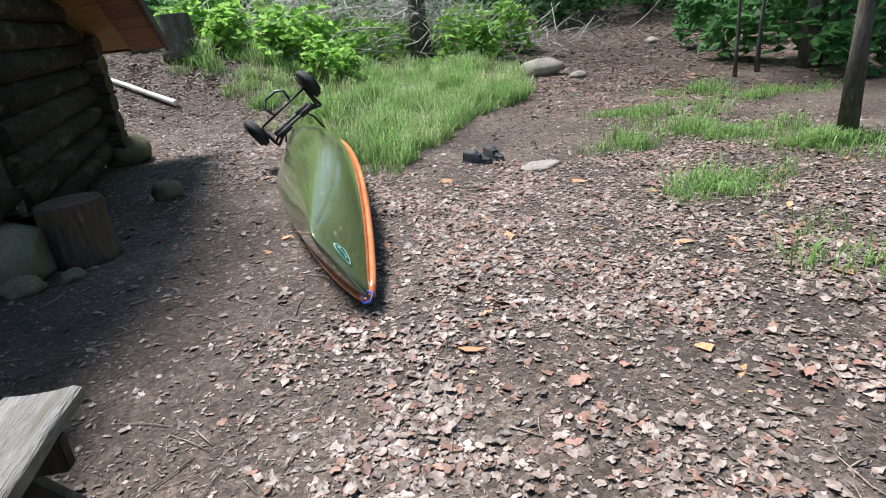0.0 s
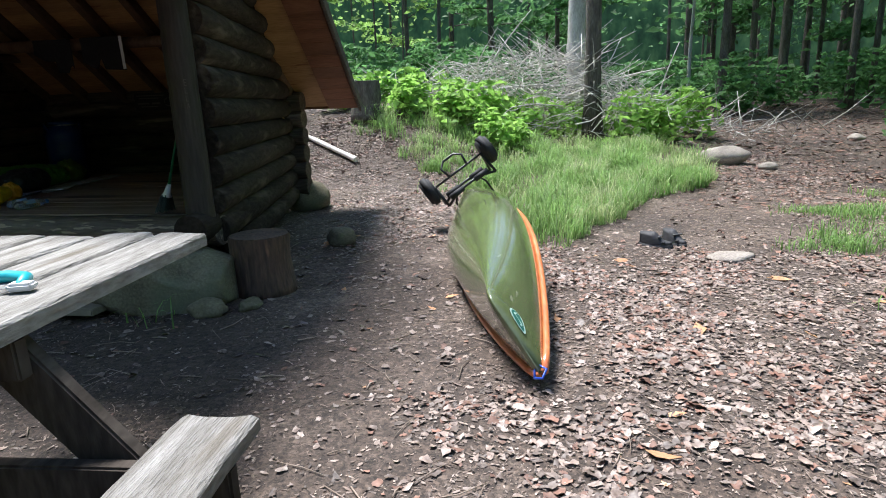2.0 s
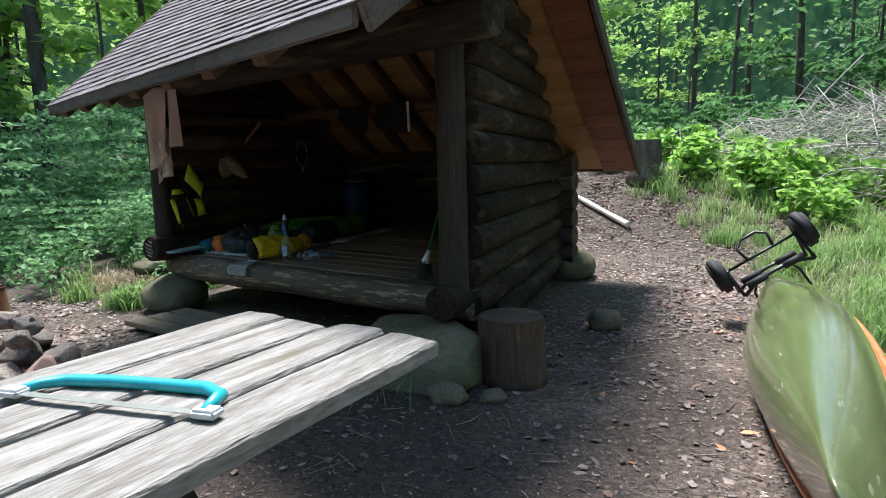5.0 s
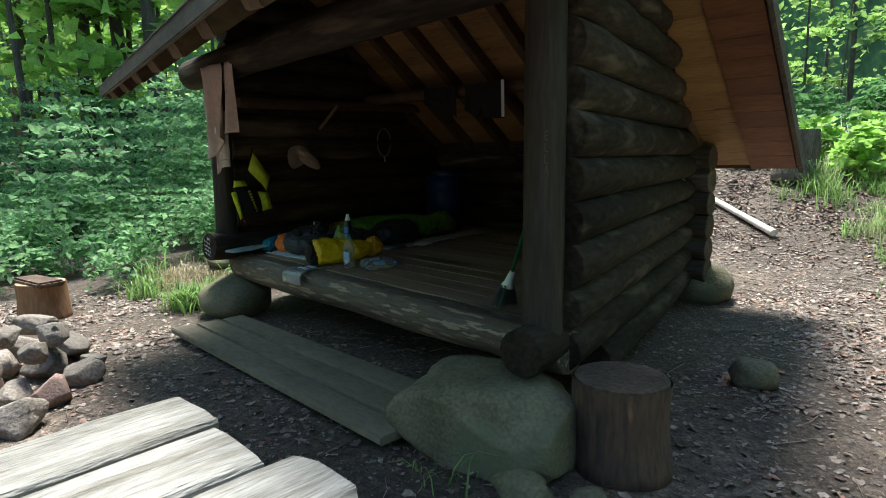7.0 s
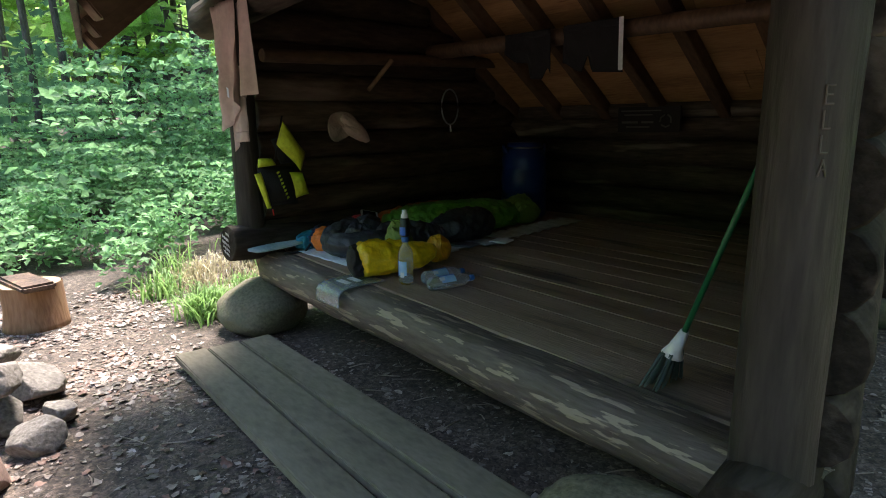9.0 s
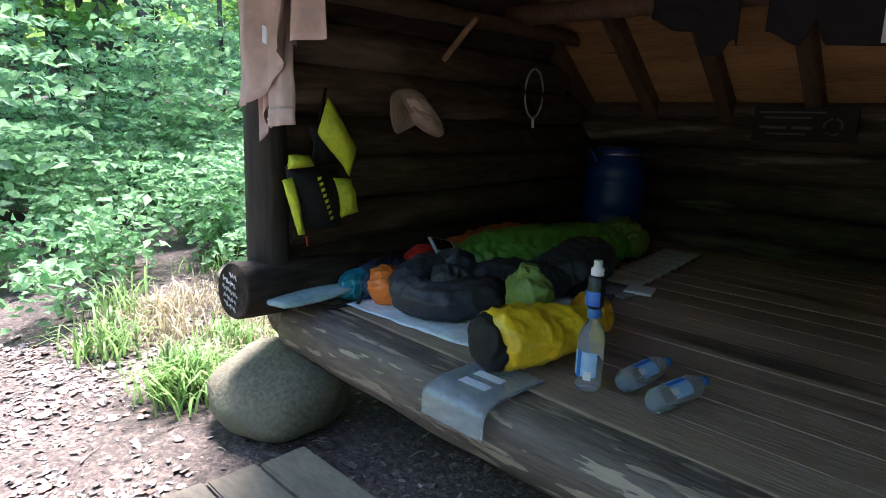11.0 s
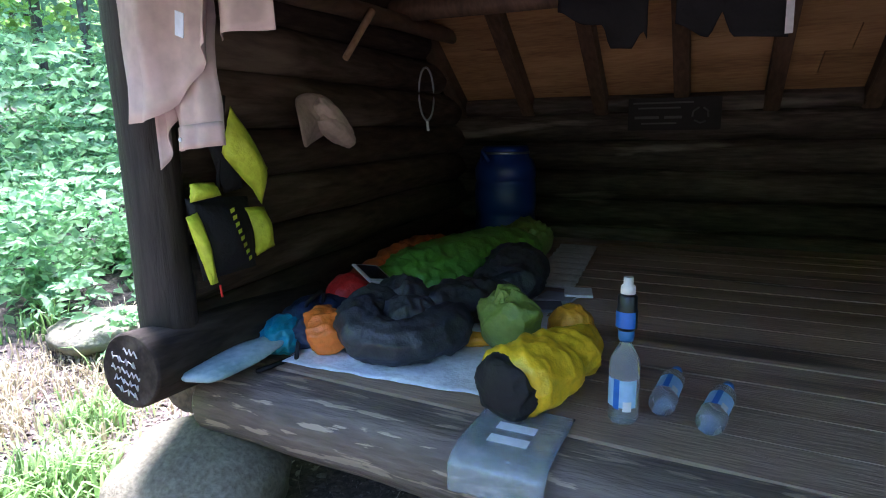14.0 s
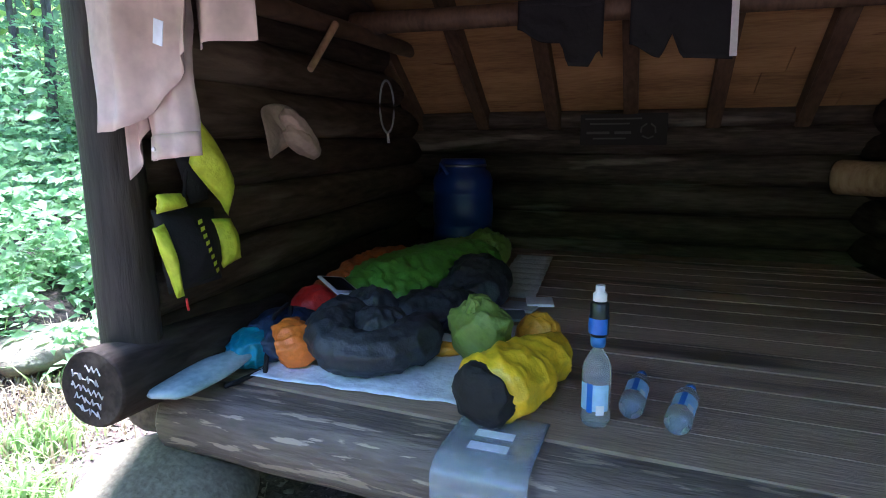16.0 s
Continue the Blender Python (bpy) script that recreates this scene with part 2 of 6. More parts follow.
def log(name, a, b, r0, r1, mat, parent, seg=14, rings=9, wob=0.12, flat=None, label=""):
    """A round log from a to b, uneven, with softened ends."""
    L = (Vector(b) - Vector(a)).length
    pts = line(a, b, rings)
    e = 0.012 / max(L, 0.05)
    A, B = Vector(a), Vector(b)
    pts = [A] + [A.lerp(B, e)] + pts[1:-1] + [A.lerp(B, 1 - e)] + [B]
    rad = [r0 + (r1 - r0) * i / (len(pts) - 1) for i in range(len(pts))]
    rad[0] *= 0.93
    rad[-1] *= 0.93
    v, f = tube_data(pts, rad, seg, wob, flat)
    ob = mesh(name, v, f, mat, parent, True, label)
    for p in ob.data.polygons:
        if len(p.vertices) > 4:
            p.use_smooth = False
    return ob


def box_bm(size, bevel=0.006, at=(0, 0, 0), m=None, wear=0.0):
    bm = bmesh.new()
    bmesh.ops.create_cube(bm, size=1.0)
    bmesh.ops.scale(bm, vec=size, verts=bm.verts)
    if bevel:
        bmesh.ops.bevel(bm, geom=bm.edges[:], offset=bevel, segments=2, affect="EDGES")
    if wear:
        for v in bm.verts:
            v.co += Vector((noise.noise(v.co * 9), noise.noise(v.co * 9 + Vector((5, 0, 0))), noise.noise(v.co * 9 + Vector((0, 7, 0))))) * wear
    bmesh.ops.translate(bm, vec=at, verts=bm.verts)
    if m is not None:
        bmesh.ops.transform(bm, matrix=m, verts=bm.verts)
    return bm


def beam(name, a, b, w, h, mat, parent, label="", up=(0, 0, 1), bevel=0.006):
    """A sawn timber from a to b, w wide and h high."""
    a, b = Vector(a), Vector(b)
    d = (b - a).normalized()
    s = d.cross(Vector(up)).normalized()
    u = s.cross(d)
    m = Matrix(((d.x, s.x, u.x, 0), (d.y, s.y, u.y, 0), (d.z, s.z, u.z, 0), (0, 0, 0, 1)))
    return part(name, box_bm(((b - a).length, w, h), bevel, (0, 0, 0), Matrix.Translation((a + b) / 2) @ m), mat, parent, label)


def stone_bm(size, seed, sub=3, rough=0.16, cut=0.0):
    """A weathered boulder of that size, standing on z = 0."""
    bm = bmesh.new()
    bmesh.ops.create_icosphere(bm, subdivisions=sub, radius=0.5)
    o = Vector((seed * 3.7, seed * 1.3, seed * 5.1))
    rs = random.Random(seed)
    planes = [(Vector((rs.gauss(0, 1), rs.gauss(0, 1), rs.gauss(0, 1))).normalized(), 0.5 * (1 - rs.uniform(0.4, 1.1) * cut)) for _ in range(9)] if cut > 0.2 else []
    for v in bm.verts:
        n = v.co.normalized()
        k = 1 + rough * 1.9 * noise.noise(n * 1.3 + o) + rough * 0.55 * noise.noise(n * 3.1 + o) + rough * 0.2 * noise.noise(n * 8 + o)
        c = n * 0.5 * k
        for pn, pd in planes:
            over_ = c.dot(pn) - pd
            if over_ > 0:
                c -= pn * over_ * 0.93
        if 0 < cut <= 0.2:
            c = Vector([math.copysign(min(abs(q), 0.5 - cut * 0.5), q) for q in c])
        v.co = Vector((c.x * size[0], c.y * size[1], c.z * size[2]))
    zlo = min(v.co.z for v in bm.verts)
    for v in bm.verts:
        v.co.z -= zlo * 0.82
    return bm


def stone(name, x, y, size, seed, mat, label, rz=0, group="", z=None, rough=0.16, sub=3, cut=0.0):
    ob = part(name, stone_bm(size, seed, sub, rough, cut), mat, None, label, True)
    ob.matrix_basis = pose(x, y, ground_z(x, y) - 0.02 if z is None else z, 0, 0, rz)
    return tagged(ob, label, "stone", group)


def leaf_data(centres, size, rng, up=0.35, long=1.7, fold=0.25):
    """Small pointed leaves, folded along the middle, round the given centres."""
    n = len(centres)
    c = np.asarray(centres, dtype=float)
    d = rng.normal(size=(n, 3))
    d[:, 2] *= 0.5
    d /= np.linalg.norm(d, axis=1)[:, None]
    nn = rng.normal(size=(n, 3))
    nn[:, 2] = np.abs(nn[:, 2]) + up
    s = np.cross(d, nn)
    s /= np.linalg.norm(s, axis=1)[:, None]
    nn = np.cross(s, d)
    sz = size * (0.6 + 0.8 * rng.random(n))[:, None]
    v = np.empty((n, 4, 3))
    v[:, 0] = c - d * sz * 0.5 * long
    v[:, 1] = c + s * sz * 0.5 + nn * sz * fold
    v[:, 2] = c + d * sz * 0.5 * long
    v[:, 3] = c - s * sz * 0.5 + nn * sz * fold
    i = np.arange(n)[:, None] * 4
    f = np.concatenate([i + [[0, 1, 2]], i + [[0, 2, 3]]])
    return v.reshape(-1, 3), f


def fast_mesh(name, v, f, mat, parent=None, smooth=False):
    """A mesh of many triangles from arrays."""
    me = bpy.data.meshes.new(name)
    me.vertices.add(len(v))
    me.vertices.foreach_set("co", np.asarray(v, dtype=np.float32).ravel())
    me.loops.add(len(f) * 3)
    me.loops.foreach_set("vertex_index", np.asarray(f, dtype=np.int32).ravel())
    me.polygons.add(len(f))
    me.polygons.foreach_set("loop_start", np.arange(0, len(f) * 3, 3, dtype=np.int32))
    me.update(calc_edges=True)
    me.materials.append(mat)
    ob = new(name, me)
    ob.parent = parent
    return ob


def step(a, b, x):
    t = min(1.0, max(0.0, (x - a) / (b - a)))
    return t * t * (3 - 2 * t)


def ground_z(x, y):
    """Height of the forest floor: level in the camp, rising behind the shelter and beyond the clearing."""
    z = 0.05 * max(0.0, y - 3.5) * step(60, 20, y)
    z += 0.85 * step(4.6, 8.0, y) * step(2.6, -0.8, x)
    z += 0.35 * step(-4.0, -5.5, x) * step(-1.0, 2.5, y)
    z += 0.05 * max(0.0, -x - 6) * step(-60, -8, x)
    z += 0.02 * noise.noise(Vector((x * 0.9, y * 0.9, 0))) + 0.012 * noise.noise(Vector((x * 3.5, y * 3.5, 3)))
    return z


# ---- ground ----
def axis(lo, hi, fine_lo, fine_hi, fine, grow):
    q = [fine_lo + i * fine for i in range(int((fine_hi - fine_lo) / fine) + 1)]
    s, x = fine, q[-1]
    while x < hi:
        s *= grow
        x += s
        q.append(x)
    s, x = fine, q[0]
    while x > lo:
        s *= grow
        x -= s
        q.insert(0, x)
    return q


gx, gy = axis(-140, 140, -5.0, 6.5, 0.06, 1.12), axis(-140, 140, -4.6, 7.0, 0.06, 1.12)
gv = [(x, y, ground_z(x, y)) for y in gy for x in gx]
nx = len(gx)
gf = [(j * nx + i, j * nx + i + 1, (j + 1) * nx + i + 1, (j + 1) * nx + i) for j in range(len(gy) - 1) for i in range(nx - 1)]
tagged(mesh("ground", gv, gf, GROUND, None, True), "trodden brown forest floor with leaf litter", "ground", "", "structure")

# ---- the log shelter: corners of the room inside its walls ----
FL, FR, BL, BR = Vector((-3.14, 0.12)), Vector((0.04, -0.03)), Vector((-3.35, 2.82)), Vector((-0.66, 2.93))
ROOF_BR = Vector((-0.25, 2.93))
DECK_Z = 0.50


def at(u, v, z=0.0):
    """Place in the shelter: u from its west wall (0) to its east wall (1), v from the front (0) to the back (1)."""
    p = FL.lerp(FR, u).lerp(BL.lerp(BR, u), v)
    return Vector((p.x, p.y, z))


def over(u, v, z=0.0):
    """The same for the roof, which is wider at the back and juts out further at its east eave."""
    p = FL.lerp(FR, u).lerp(BL.lerp(ROOF_BR, u), v)
    return Vector((p.x, p.y - 0.34 * u * max(0.0, RIDGE_V - v) / (RIDGE_V - EAVE_V), z))


EAVE_V, RIDGE_V, REAR_V = -0.30, 0.22, 1.14
EAVE_Z, REAR_Z = 1.77, 1.17
RIDGE_Z = 2.98


def roof_z(v):
    """Underside of the roof boards."""
    if v < RIDGE_V:
        return EAVE_Z + (RIDGE_Z - EAVE_Z) * (v - EAVE_V) / (RIDGE_V - EAVE_V)
    return RIDGE_Z + (REAR_Z - RIDGE_Z) * (v - RIDGE_V) / (REAR_V - RIDGE_V)


LD = 0.205


def wall_logs(wall, u, outer, mat):
    """Side wall: courses of logs, shorter towards the gable."""
    z, i = 0.215, 0
    while z < RIDGE_Z - 0.15:
        lo = next((q / 200 for q in range(-60, 300) if roof_z(q / 200) > z + 0.10), 0)
        hi = next((q / 200 for q in range(300, -60, -1) if roof_z(q / 200) > z + 0.10), 1)
        v0, v1 = max(lo, 0.045 if i else 0.20), min(hi, 1.10)
        if v1 - v0 < 0.12:
            break
        a, b = at(u, v0, z), at(u, v1, z)
        off = Vector((outer * LD * 0.5, 0, 0))
        r = LD * 0.5 * (1.0 + 0.06 * math.sin(i * 2.3 + u))
        log("log", a + off, b + off, r * 1.04, r * 0.97, mat, wall, wob=0.16)
        z += LD * 0.93
        i += 1


wall_east = thing("wall_east", (0, 0, 0), "dark weathered log wall with rounded courses", "wall", "", "structure")
wall_west = thing("wall_west", (0, 0, 0), "dark log wall of the shelter", "wall", "", "structure")
wall_back = thing("wall_back", (0, 0, 0), "low dark log wall at the back of the shelter", "wall", "", "structure")
wall_logs(wall_east, 1, 1, LOG_Y)
wall_logs(wall_west, 0, -1, LOG_WEST_LIT)
z = 0.475 - LD * 0.93
for i in range(6):
    off = Vector((0, LD * 0.5, 0))
    log("log", at(-0.10, 1, z) + off, at(1.11, 1, z) + off, LD * 0.5, LD * 0.52, LOG_BACK_LIT, wall_back, wob=0.16)
    z += LD * 0.93

log("log", at(-0.04, 1, 1.372) + Vector((0, 0.055, 0)), at(1.04, 1, 1.372) + Vector((0, 0.055, 0)), 0.062, 0.062, LOG_BACK_LIT, wall_back, wob=0.12)

# core of the walls, added behind the logs to block light through gaps
for u, outer, wall in ((0, -1, wall_west), (1, 1, wall_east)):
    vv = [0.06, 0.14, RIDGE_V, 0.5, 0.8, 1.03]
    pv = []
    for dx in (0.085, 0.12):
        for v in vv:
            p = at(u, v)
            pv += [(p.x + outer * dx, p.y, 0.36), (p.x + outer * dx, p.y, roof_z(v) - 0.004)]
    n = len(vv)
    pf = [(o + 2 * i, o + 2 * i + 2, o + 2 * i + 3, o + 2 * i + 1) for o in (0, 2 * n) for i in range(n - 1)]
    pf += [(2 * i + 1, 2 * i + 3, 2 * n + 2 * i + 3, 2 * n + 2 * i + 1) for i in range(n - 1)]
    mesh("chinking", pv, pf, LOG_Y, wall)

# front: sill log, posts and the plate across the top
sill = log("sill_log", (-3.12, 0.265, 0.388), (0.16, 0.125, 0.405), 0.122, 0.108, SILL, None, 20, 30, 0.10, DECK_Z - 0.004)
tagged(sill, "worn dark sill log with flaking pale patches on its face", "log", "", "structure")
end_log = log("corner_log", at(-0.005, -0.055, 0.575), at(-0.005, 0.30, 0.50), 0.115, 0.11, LOG_Y, None, 24, 9, 0.08)
tagged(end_log, "dark corner log with a sawn end jutting out past the sill", "log", "", "structure")
post_w = log("post_west", at(-0.012, 0.01, 0.62), at(-0.012, 0.01, 1.95), 0.086, 0.082, POST, None, 18, 14, 0.08)
post_e = log("post_east", at(1.015, 0.02, 0.40), at(1.015, 0.02, 2.10), 0.09, 0.085, POST, None, 18, 14, 0.06)
for p in (post_w, post_e):
    tagged(p, "round dark-stained corner post of the shelter", "post", "", "structure")
plate = log("plate_log", at(-0.13, -0.01, 1.97), at(1.12, -0.01, 2.03), 0.12, 0.12, LOG_X, None, 16, 12, 0.08)
tagged(plate, "dark plate log across the top of the posts", "log", "", "structure")
cross = log("cross_log", at(1.01, -0.045, 0.455), at(1.035, 0.25, 0.455), 0.105, 0.10, LOG_Y, None, 16, 8, 0.1)
tagged(cross, "dark notched log under the corner post", "log", "", "structure")

# sleeping platform of wide boards
deck = thing("floor", (0, 0, 0), "worn dark plank platform of the shelter", "floor", "", "structure")
rows_n = 15
under = [at(0.0, 0.077), at(1.0, 0.077), at(1.0, 0.998), at(0.0, 0.998)]
mesh("joint_dirt", [(p.x, p.y, DECK_Z - 0.03) for p in under] + [(p.x, p.y, DECK_Z - 0.0032) for p in under], [(0, 3, 2, 1), (4, 5, 6, 7), (0, 1, 5, 4), (1, 2, 6, 5), (2, 3, 7, 6), (3, 0, 4, 7)], DUST, deck)
for i in range(rows_n):
    v0, v1 = 0.075 + 0.925 * i / rows_n, 0.075 + 0.925 * (i + 1) / rows_n - 0.004
    dz = 0.0015 * math.sin(i * 5.1)
    c = [at(0.0, v0), at(1.0, v0), at(1.0, v1), at(0.0, v1)]
    vs = [(p.x, p.y, DECK_Z - 0.035) for p in c] + [(p.x, p.y, DECK_Z + dz) for p in c]
    mesh("plank", vs, [(0, 3, 2, 1), (4, 5, 6, 7), (0, 1, 5, 4), (1, 2, 6, 5), (2, 3, 7, 6), (3, 0, 4, 7)], DECK, deck)
for k in (0.2, 0.5, 0.8):
    beam("joist", at(k, 0.06, 0.40), at(k, 0.97, 0.40), 0.09, 0.12, RAFTER, deck)

# roof: boards and rafters below (one ceiling), shingles above
U0, U1 = -0.05, 1.155
cb, cf = [], []


def add_box(vs, fs, corners, thick):
    k = len(vs)
    vs += [tuple(p) for p in corners] + [(p[0], p[1], p[2] + thick) for p in corners]
    fs += [tuple(k + q for q in f) for f in ((0, 3, 2, 1), (4, 5, 6, 7), (0, 1, 5, 4), (1, 2, 6, 5), (2, 3, 7, 6), (3, 0, 4, 7))]


def slope_boards(v0, v1, n):
    vs, fs = [], []
    for i in range(n):
        a, b = v0 + (v1 - v0) * i / n, v0 + (v1 - v0) * (i + 0.985) / n
        cuts = sorted([U0, U1] + [U0 + (U1 - U0) * random.uniform(0.2, 0.8)])
        for p, q in zip(cuts, cuts[1:]):
            add_box(vs, fs, [over(p, a, roof_z(a)), over(q - 0.0015, a, roof_z(a)), over(q - 0.0015, b, roof_z(b)), over(p, b, roof_z(b))], 0.022 + 0.004 * random.random())
    return vs, fs


vs, fs = slope_boards(RIDGE_V, REAR_V, 17)
tagged(mesh("ceiling", vs, fs, PINE, None), "orange pine roof boards seen from below", "ceiling", "", "structure")
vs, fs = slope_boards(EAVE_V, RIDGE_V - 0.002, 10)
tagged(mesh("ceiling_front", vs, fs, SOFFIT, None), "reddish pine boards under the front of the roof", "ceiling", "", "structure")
for k in range(7):
    u = -0.005 + 0.155 * k
    for v0, v1 in ((RIDGE_V, 1.05), (EAVE_V + 0.01, RIDGE_V)):
        a, b = over(u, v0, roof_z(v0) - 0.055), over(u, v1, roof_z(v1) - 0.055)
        if v1 > 1:
            a.x = b.x + 0.07
        else:
            b.x = over(u, 1.05).x + 0.07
        r = beam("rafter", a, b, 0.085, 0.10, RAFTER, None, "brown sawn rafter under the roof boards")
        tagged(r, "brown sawn rafter under the roof boards", "rafter", "roof rafters", "structure")
jut = log("cross_log_end", at(0.945, 0.975, 1.02), at(1.035, 0.90, 1.02), 0.095, 0.10, CUTWOOD, None, 16, 6, 0.1)
tagged(jut, "pale sawn log end in the back corner", "log", "", "structure")
pole = log("tie_pole", at(0.0, 0.60, 1.835), at(1.0, 0.62, 1.80), 0.055, 0.05, RAFTER, None, 12, 12, 0.15)
tagged(pole, "brown peeled pole across the shelter used to hang clothes", "pole", "", "structure")
wpole = log("side_pole", at(0.03, 0.05, 1.72), at(0.03, 0.98, 1.80), 0.045, 0.04, RAFTER, None, 12, 10, 0.15)
tagged(wpole, "brown peeled pole along the west wall", "pole", "", "structure")

roof = thing("roof", (0, 0, 0), "grey shingle roof with short front slope", "roof", "", "structure")
sv, sf = [], []
for v0, v1, n in ((EAVE_V - 0.012, RIDGE_V, 20), (REAR_V + 0.012, RIDGE_V, 30)):
    for i in range(n):
        a, b = v0 + (v1 - v0) * i / n, v0 + (v1 - v0) * (i + 1.25) / n
        b = min(b, RIDGE_V) if v1 > v0 else max(b, RIDGE_V)
        u = U0 - 0.006 - random.random() * 0.03
        while u < U1:
            w = random.choice((0.045, 0.06, 0.075))
            p, q = max(u, U0 - 0.006), min(u + w - 0.001, U1 + 0.006)
            h = 0.030 + random.random() * 0.004
            c = [over(p, a, roof_z(a) + h + 0.012), over(q, a, roof_z(a) + h + 0.012), over(q, b, roof_z(b) + h), over(p, b, roof_z(b) + h)]
            if v1 < v0:
                c = [c[1], c[0], c[3], c[2]]
            add_box(sv, sf, c, 0.006)
            u += w
tagged(mesh("shingles", sv, sf, SHINGLE, roof), "", "", "", "stuff")
for u in (U0 - 0.006, U1 + 0.006):
    for v0, v1 in ((EAVE_V, RIDGE_V), (RIDGE_V, REAR_V)):
        beam("barge_board", over(u, v0, roof_z(v0) - 0.02), over(u, v1, roof_z(v1) - 0.02), 0.03, 0.11, FASCIA, roof)
beam("fascia", over(U0, EAVE_V - 0.006, EAVE_Z - 0.015), over(U1, EAVE_V - 0.006, EAVE_Z - 0.015), 0.025, 0.08, FASCIA, roof)
beam("fascia", over(U0, REAR_V + 0.006, REAR_Z - 0.0), over(U1, REAR_V + 0.006, REAR_Z - 0.0), 0.025, 0.05, SOFFIT, roof)
# boards under the overhang beyond the east wall
for i in range(17):
    a, b = RIDGE_V + (REAR_V - RIDGE_V) * i / 17, RIDGE_V + (REAR_V - RIDGE_V) * (i + 0.97) / 17
    c = [over(1.04, a, roof_z(a) - 0.03), over(U1 - 0.006, a, roof_z(a) - 0.03), over(U1 - 0.006, b, roof_z(b) - 0.03), over(1.04, b, roof_z(b) - 0.03)]
    bv, bf = [], []
    add_box(bv, bf, c, 0.02)
    mesh("soffit_board", bv, bf, SOFFIT, roof)

# ---- stones and stumps that carry the shelter ----
stone("boulder", -0.08, -0.13, (0.98, 0.72, 0.47), 8, GRANITE, "large greenish-grey boulder under the corner of the shelter", 8, rough=0.13, sub=5, cut=0.16)
stone("boulder", -3.12, 0.16, (0.62, 0.58, 0.36), 7, GRANITE, "rounded grey boulder under the end of the sill log", -10, rough=0.07, sub=4)
stone("boulder", -0.45, 3.2, (0.5, 0.5, 0.40), 12, GRANITE, "grey boulder under the back of the shelter", 0)
stone("boulder", -3.3, 3.1, (0.5, 0.5, 0.40), 15, GRANITE, "grey boulder under the back of the shelter", 0)
stone("stone", 0.30, -0.40, (0.22, 0.17, 0.13), 21, GRANITE, "small grey stone beside the corner boulder", 15)
stone("stone", 0.50, -0.28, (0.16, 0.12, 0.09), 23, GRANITE, "small grey stone beside the corner boulder", 50)
stone("stone", 0.56, 1.32, (0.26, 0.22, 0.19), 25, GRANITE, "blocky grey stone beside the shelter wall", 10, rough=0.1)
stone("boulder", 4.95, 5.85, (0.66, 0.46, 0.32), 31, PALE_STONE, "pale half-buried boulder beside the trail", -15, rough=0.1)
stone("stone", 5.35, 5.3, (0.26, 0.2, 0.12), 33, PALE_STONE, "pale stone on the trail", 0)
stone("stone", 3.60, 0.95, (0.34, 0.22, 0.07), 35, PALE_STONE, "flat pale stone set in the trail", 20)
stone("boulder", -4.72, 0.98, (0.70, 0.55, 0.22), 41, GRANITE, "mossy half-buried boulder among dry grass on the bank", 20, rough=0.12, sub=4)
stone("stone", 9.4, 9.0, (0.5, 0.4, 0.28), 37, PALE_STONE, "grey boulder beside the far trail", 20)
stone("stone", 7.8, 8.2, (0.3, 0.26, 0.14), 38, PALE_STONE, "small stone on the far trail", 20)
stone("stone", 2.55, 1.85, (0.2, 0.16, 0.07), 39, PALE_STONE, "flat stone at the edge of the grass", 5)


def round_block(name, x, y, r, h, label, z=None, top=CUTWOOD, side=STUMPBARK, cat="stump", flare=0.1):
    """A sawn round of trunk: bark and cut face are parts."""
    g = ground_z(x, y) - 0.02 if z is None else z
    ob = thing(name, (x, y, g), label, cat)
    pts = line((0, 0, 0), (0, 0, h), 7)
    v, f = tube_data(pts, [r * (1 + flare * (1 - i / 6) ** 2) for i in range(7)], 26, 0.14)
    mesh("bark", v, f[:-1], side, ob, True)
    v, f = tube_data(line((0, 0, h - 0.02), (0, 0, h + 0.004), 2), [r * 0.97, r * 0.95], 26, 0.14)
    mesh("cut_face", v, f, top, ob)
    return ob


round_block("support_stump", 0.45, 0.05, 0.19, 0.40, "dark upright log round propping the shelter corner, bark torn pale", top=STUMPBARK, flare=0.05)
SEATWOOD = shader("orange_brown_wood", [(0.13, 0.06, 0.028), (0.24, 0.12, 0.056), (0.34, 0.19, 0.10)], 3.0, 0.8, 0.5, (2, 2, 0.3), 26)
round_block("log_seat", -4.18, -1.00, 0.185, 0.31, "upright sawn log round used as a seat", side=SEATWOOD)
plank_top = part("seat_slab", box_bm((0.46, 0.20, 0.05), 0.015, wear=0.01), STUMPBARK, None)
plank_top.matrix_basis = pose(-4.16, -1.02, ground_z(-4.1, -1.0) + 0.305, 0, 0, 12)
tagged(plank_top, "rough split slab lying on the log seat", "slab")

# ---- loose boards before the sill ----
for i, (y0, y1) in enumerate(((-0.53, -0.365), (-0.345, -0.175), (-0.155, 0.02))):
    x0, x1 = -2.78 + 0.0 * i, -0.34 - 0.09 * i
    yy = (y0 + y1) / 2
    b = part("walk_board", box_bm((x1 - x0, y1 - y0, 0.04), 0.006, wear=0.004), BOARDWALK, None)
    b.matrix_basis = pose((x0 + x1) / 2 + 0.02 * i, yy, 0.055, 0.4 * (i - 1), 0, -1.2 + 0.5 * i)
    tagged(b, "long muddy board lying flat before the shelter", "board", "boards before the sill")

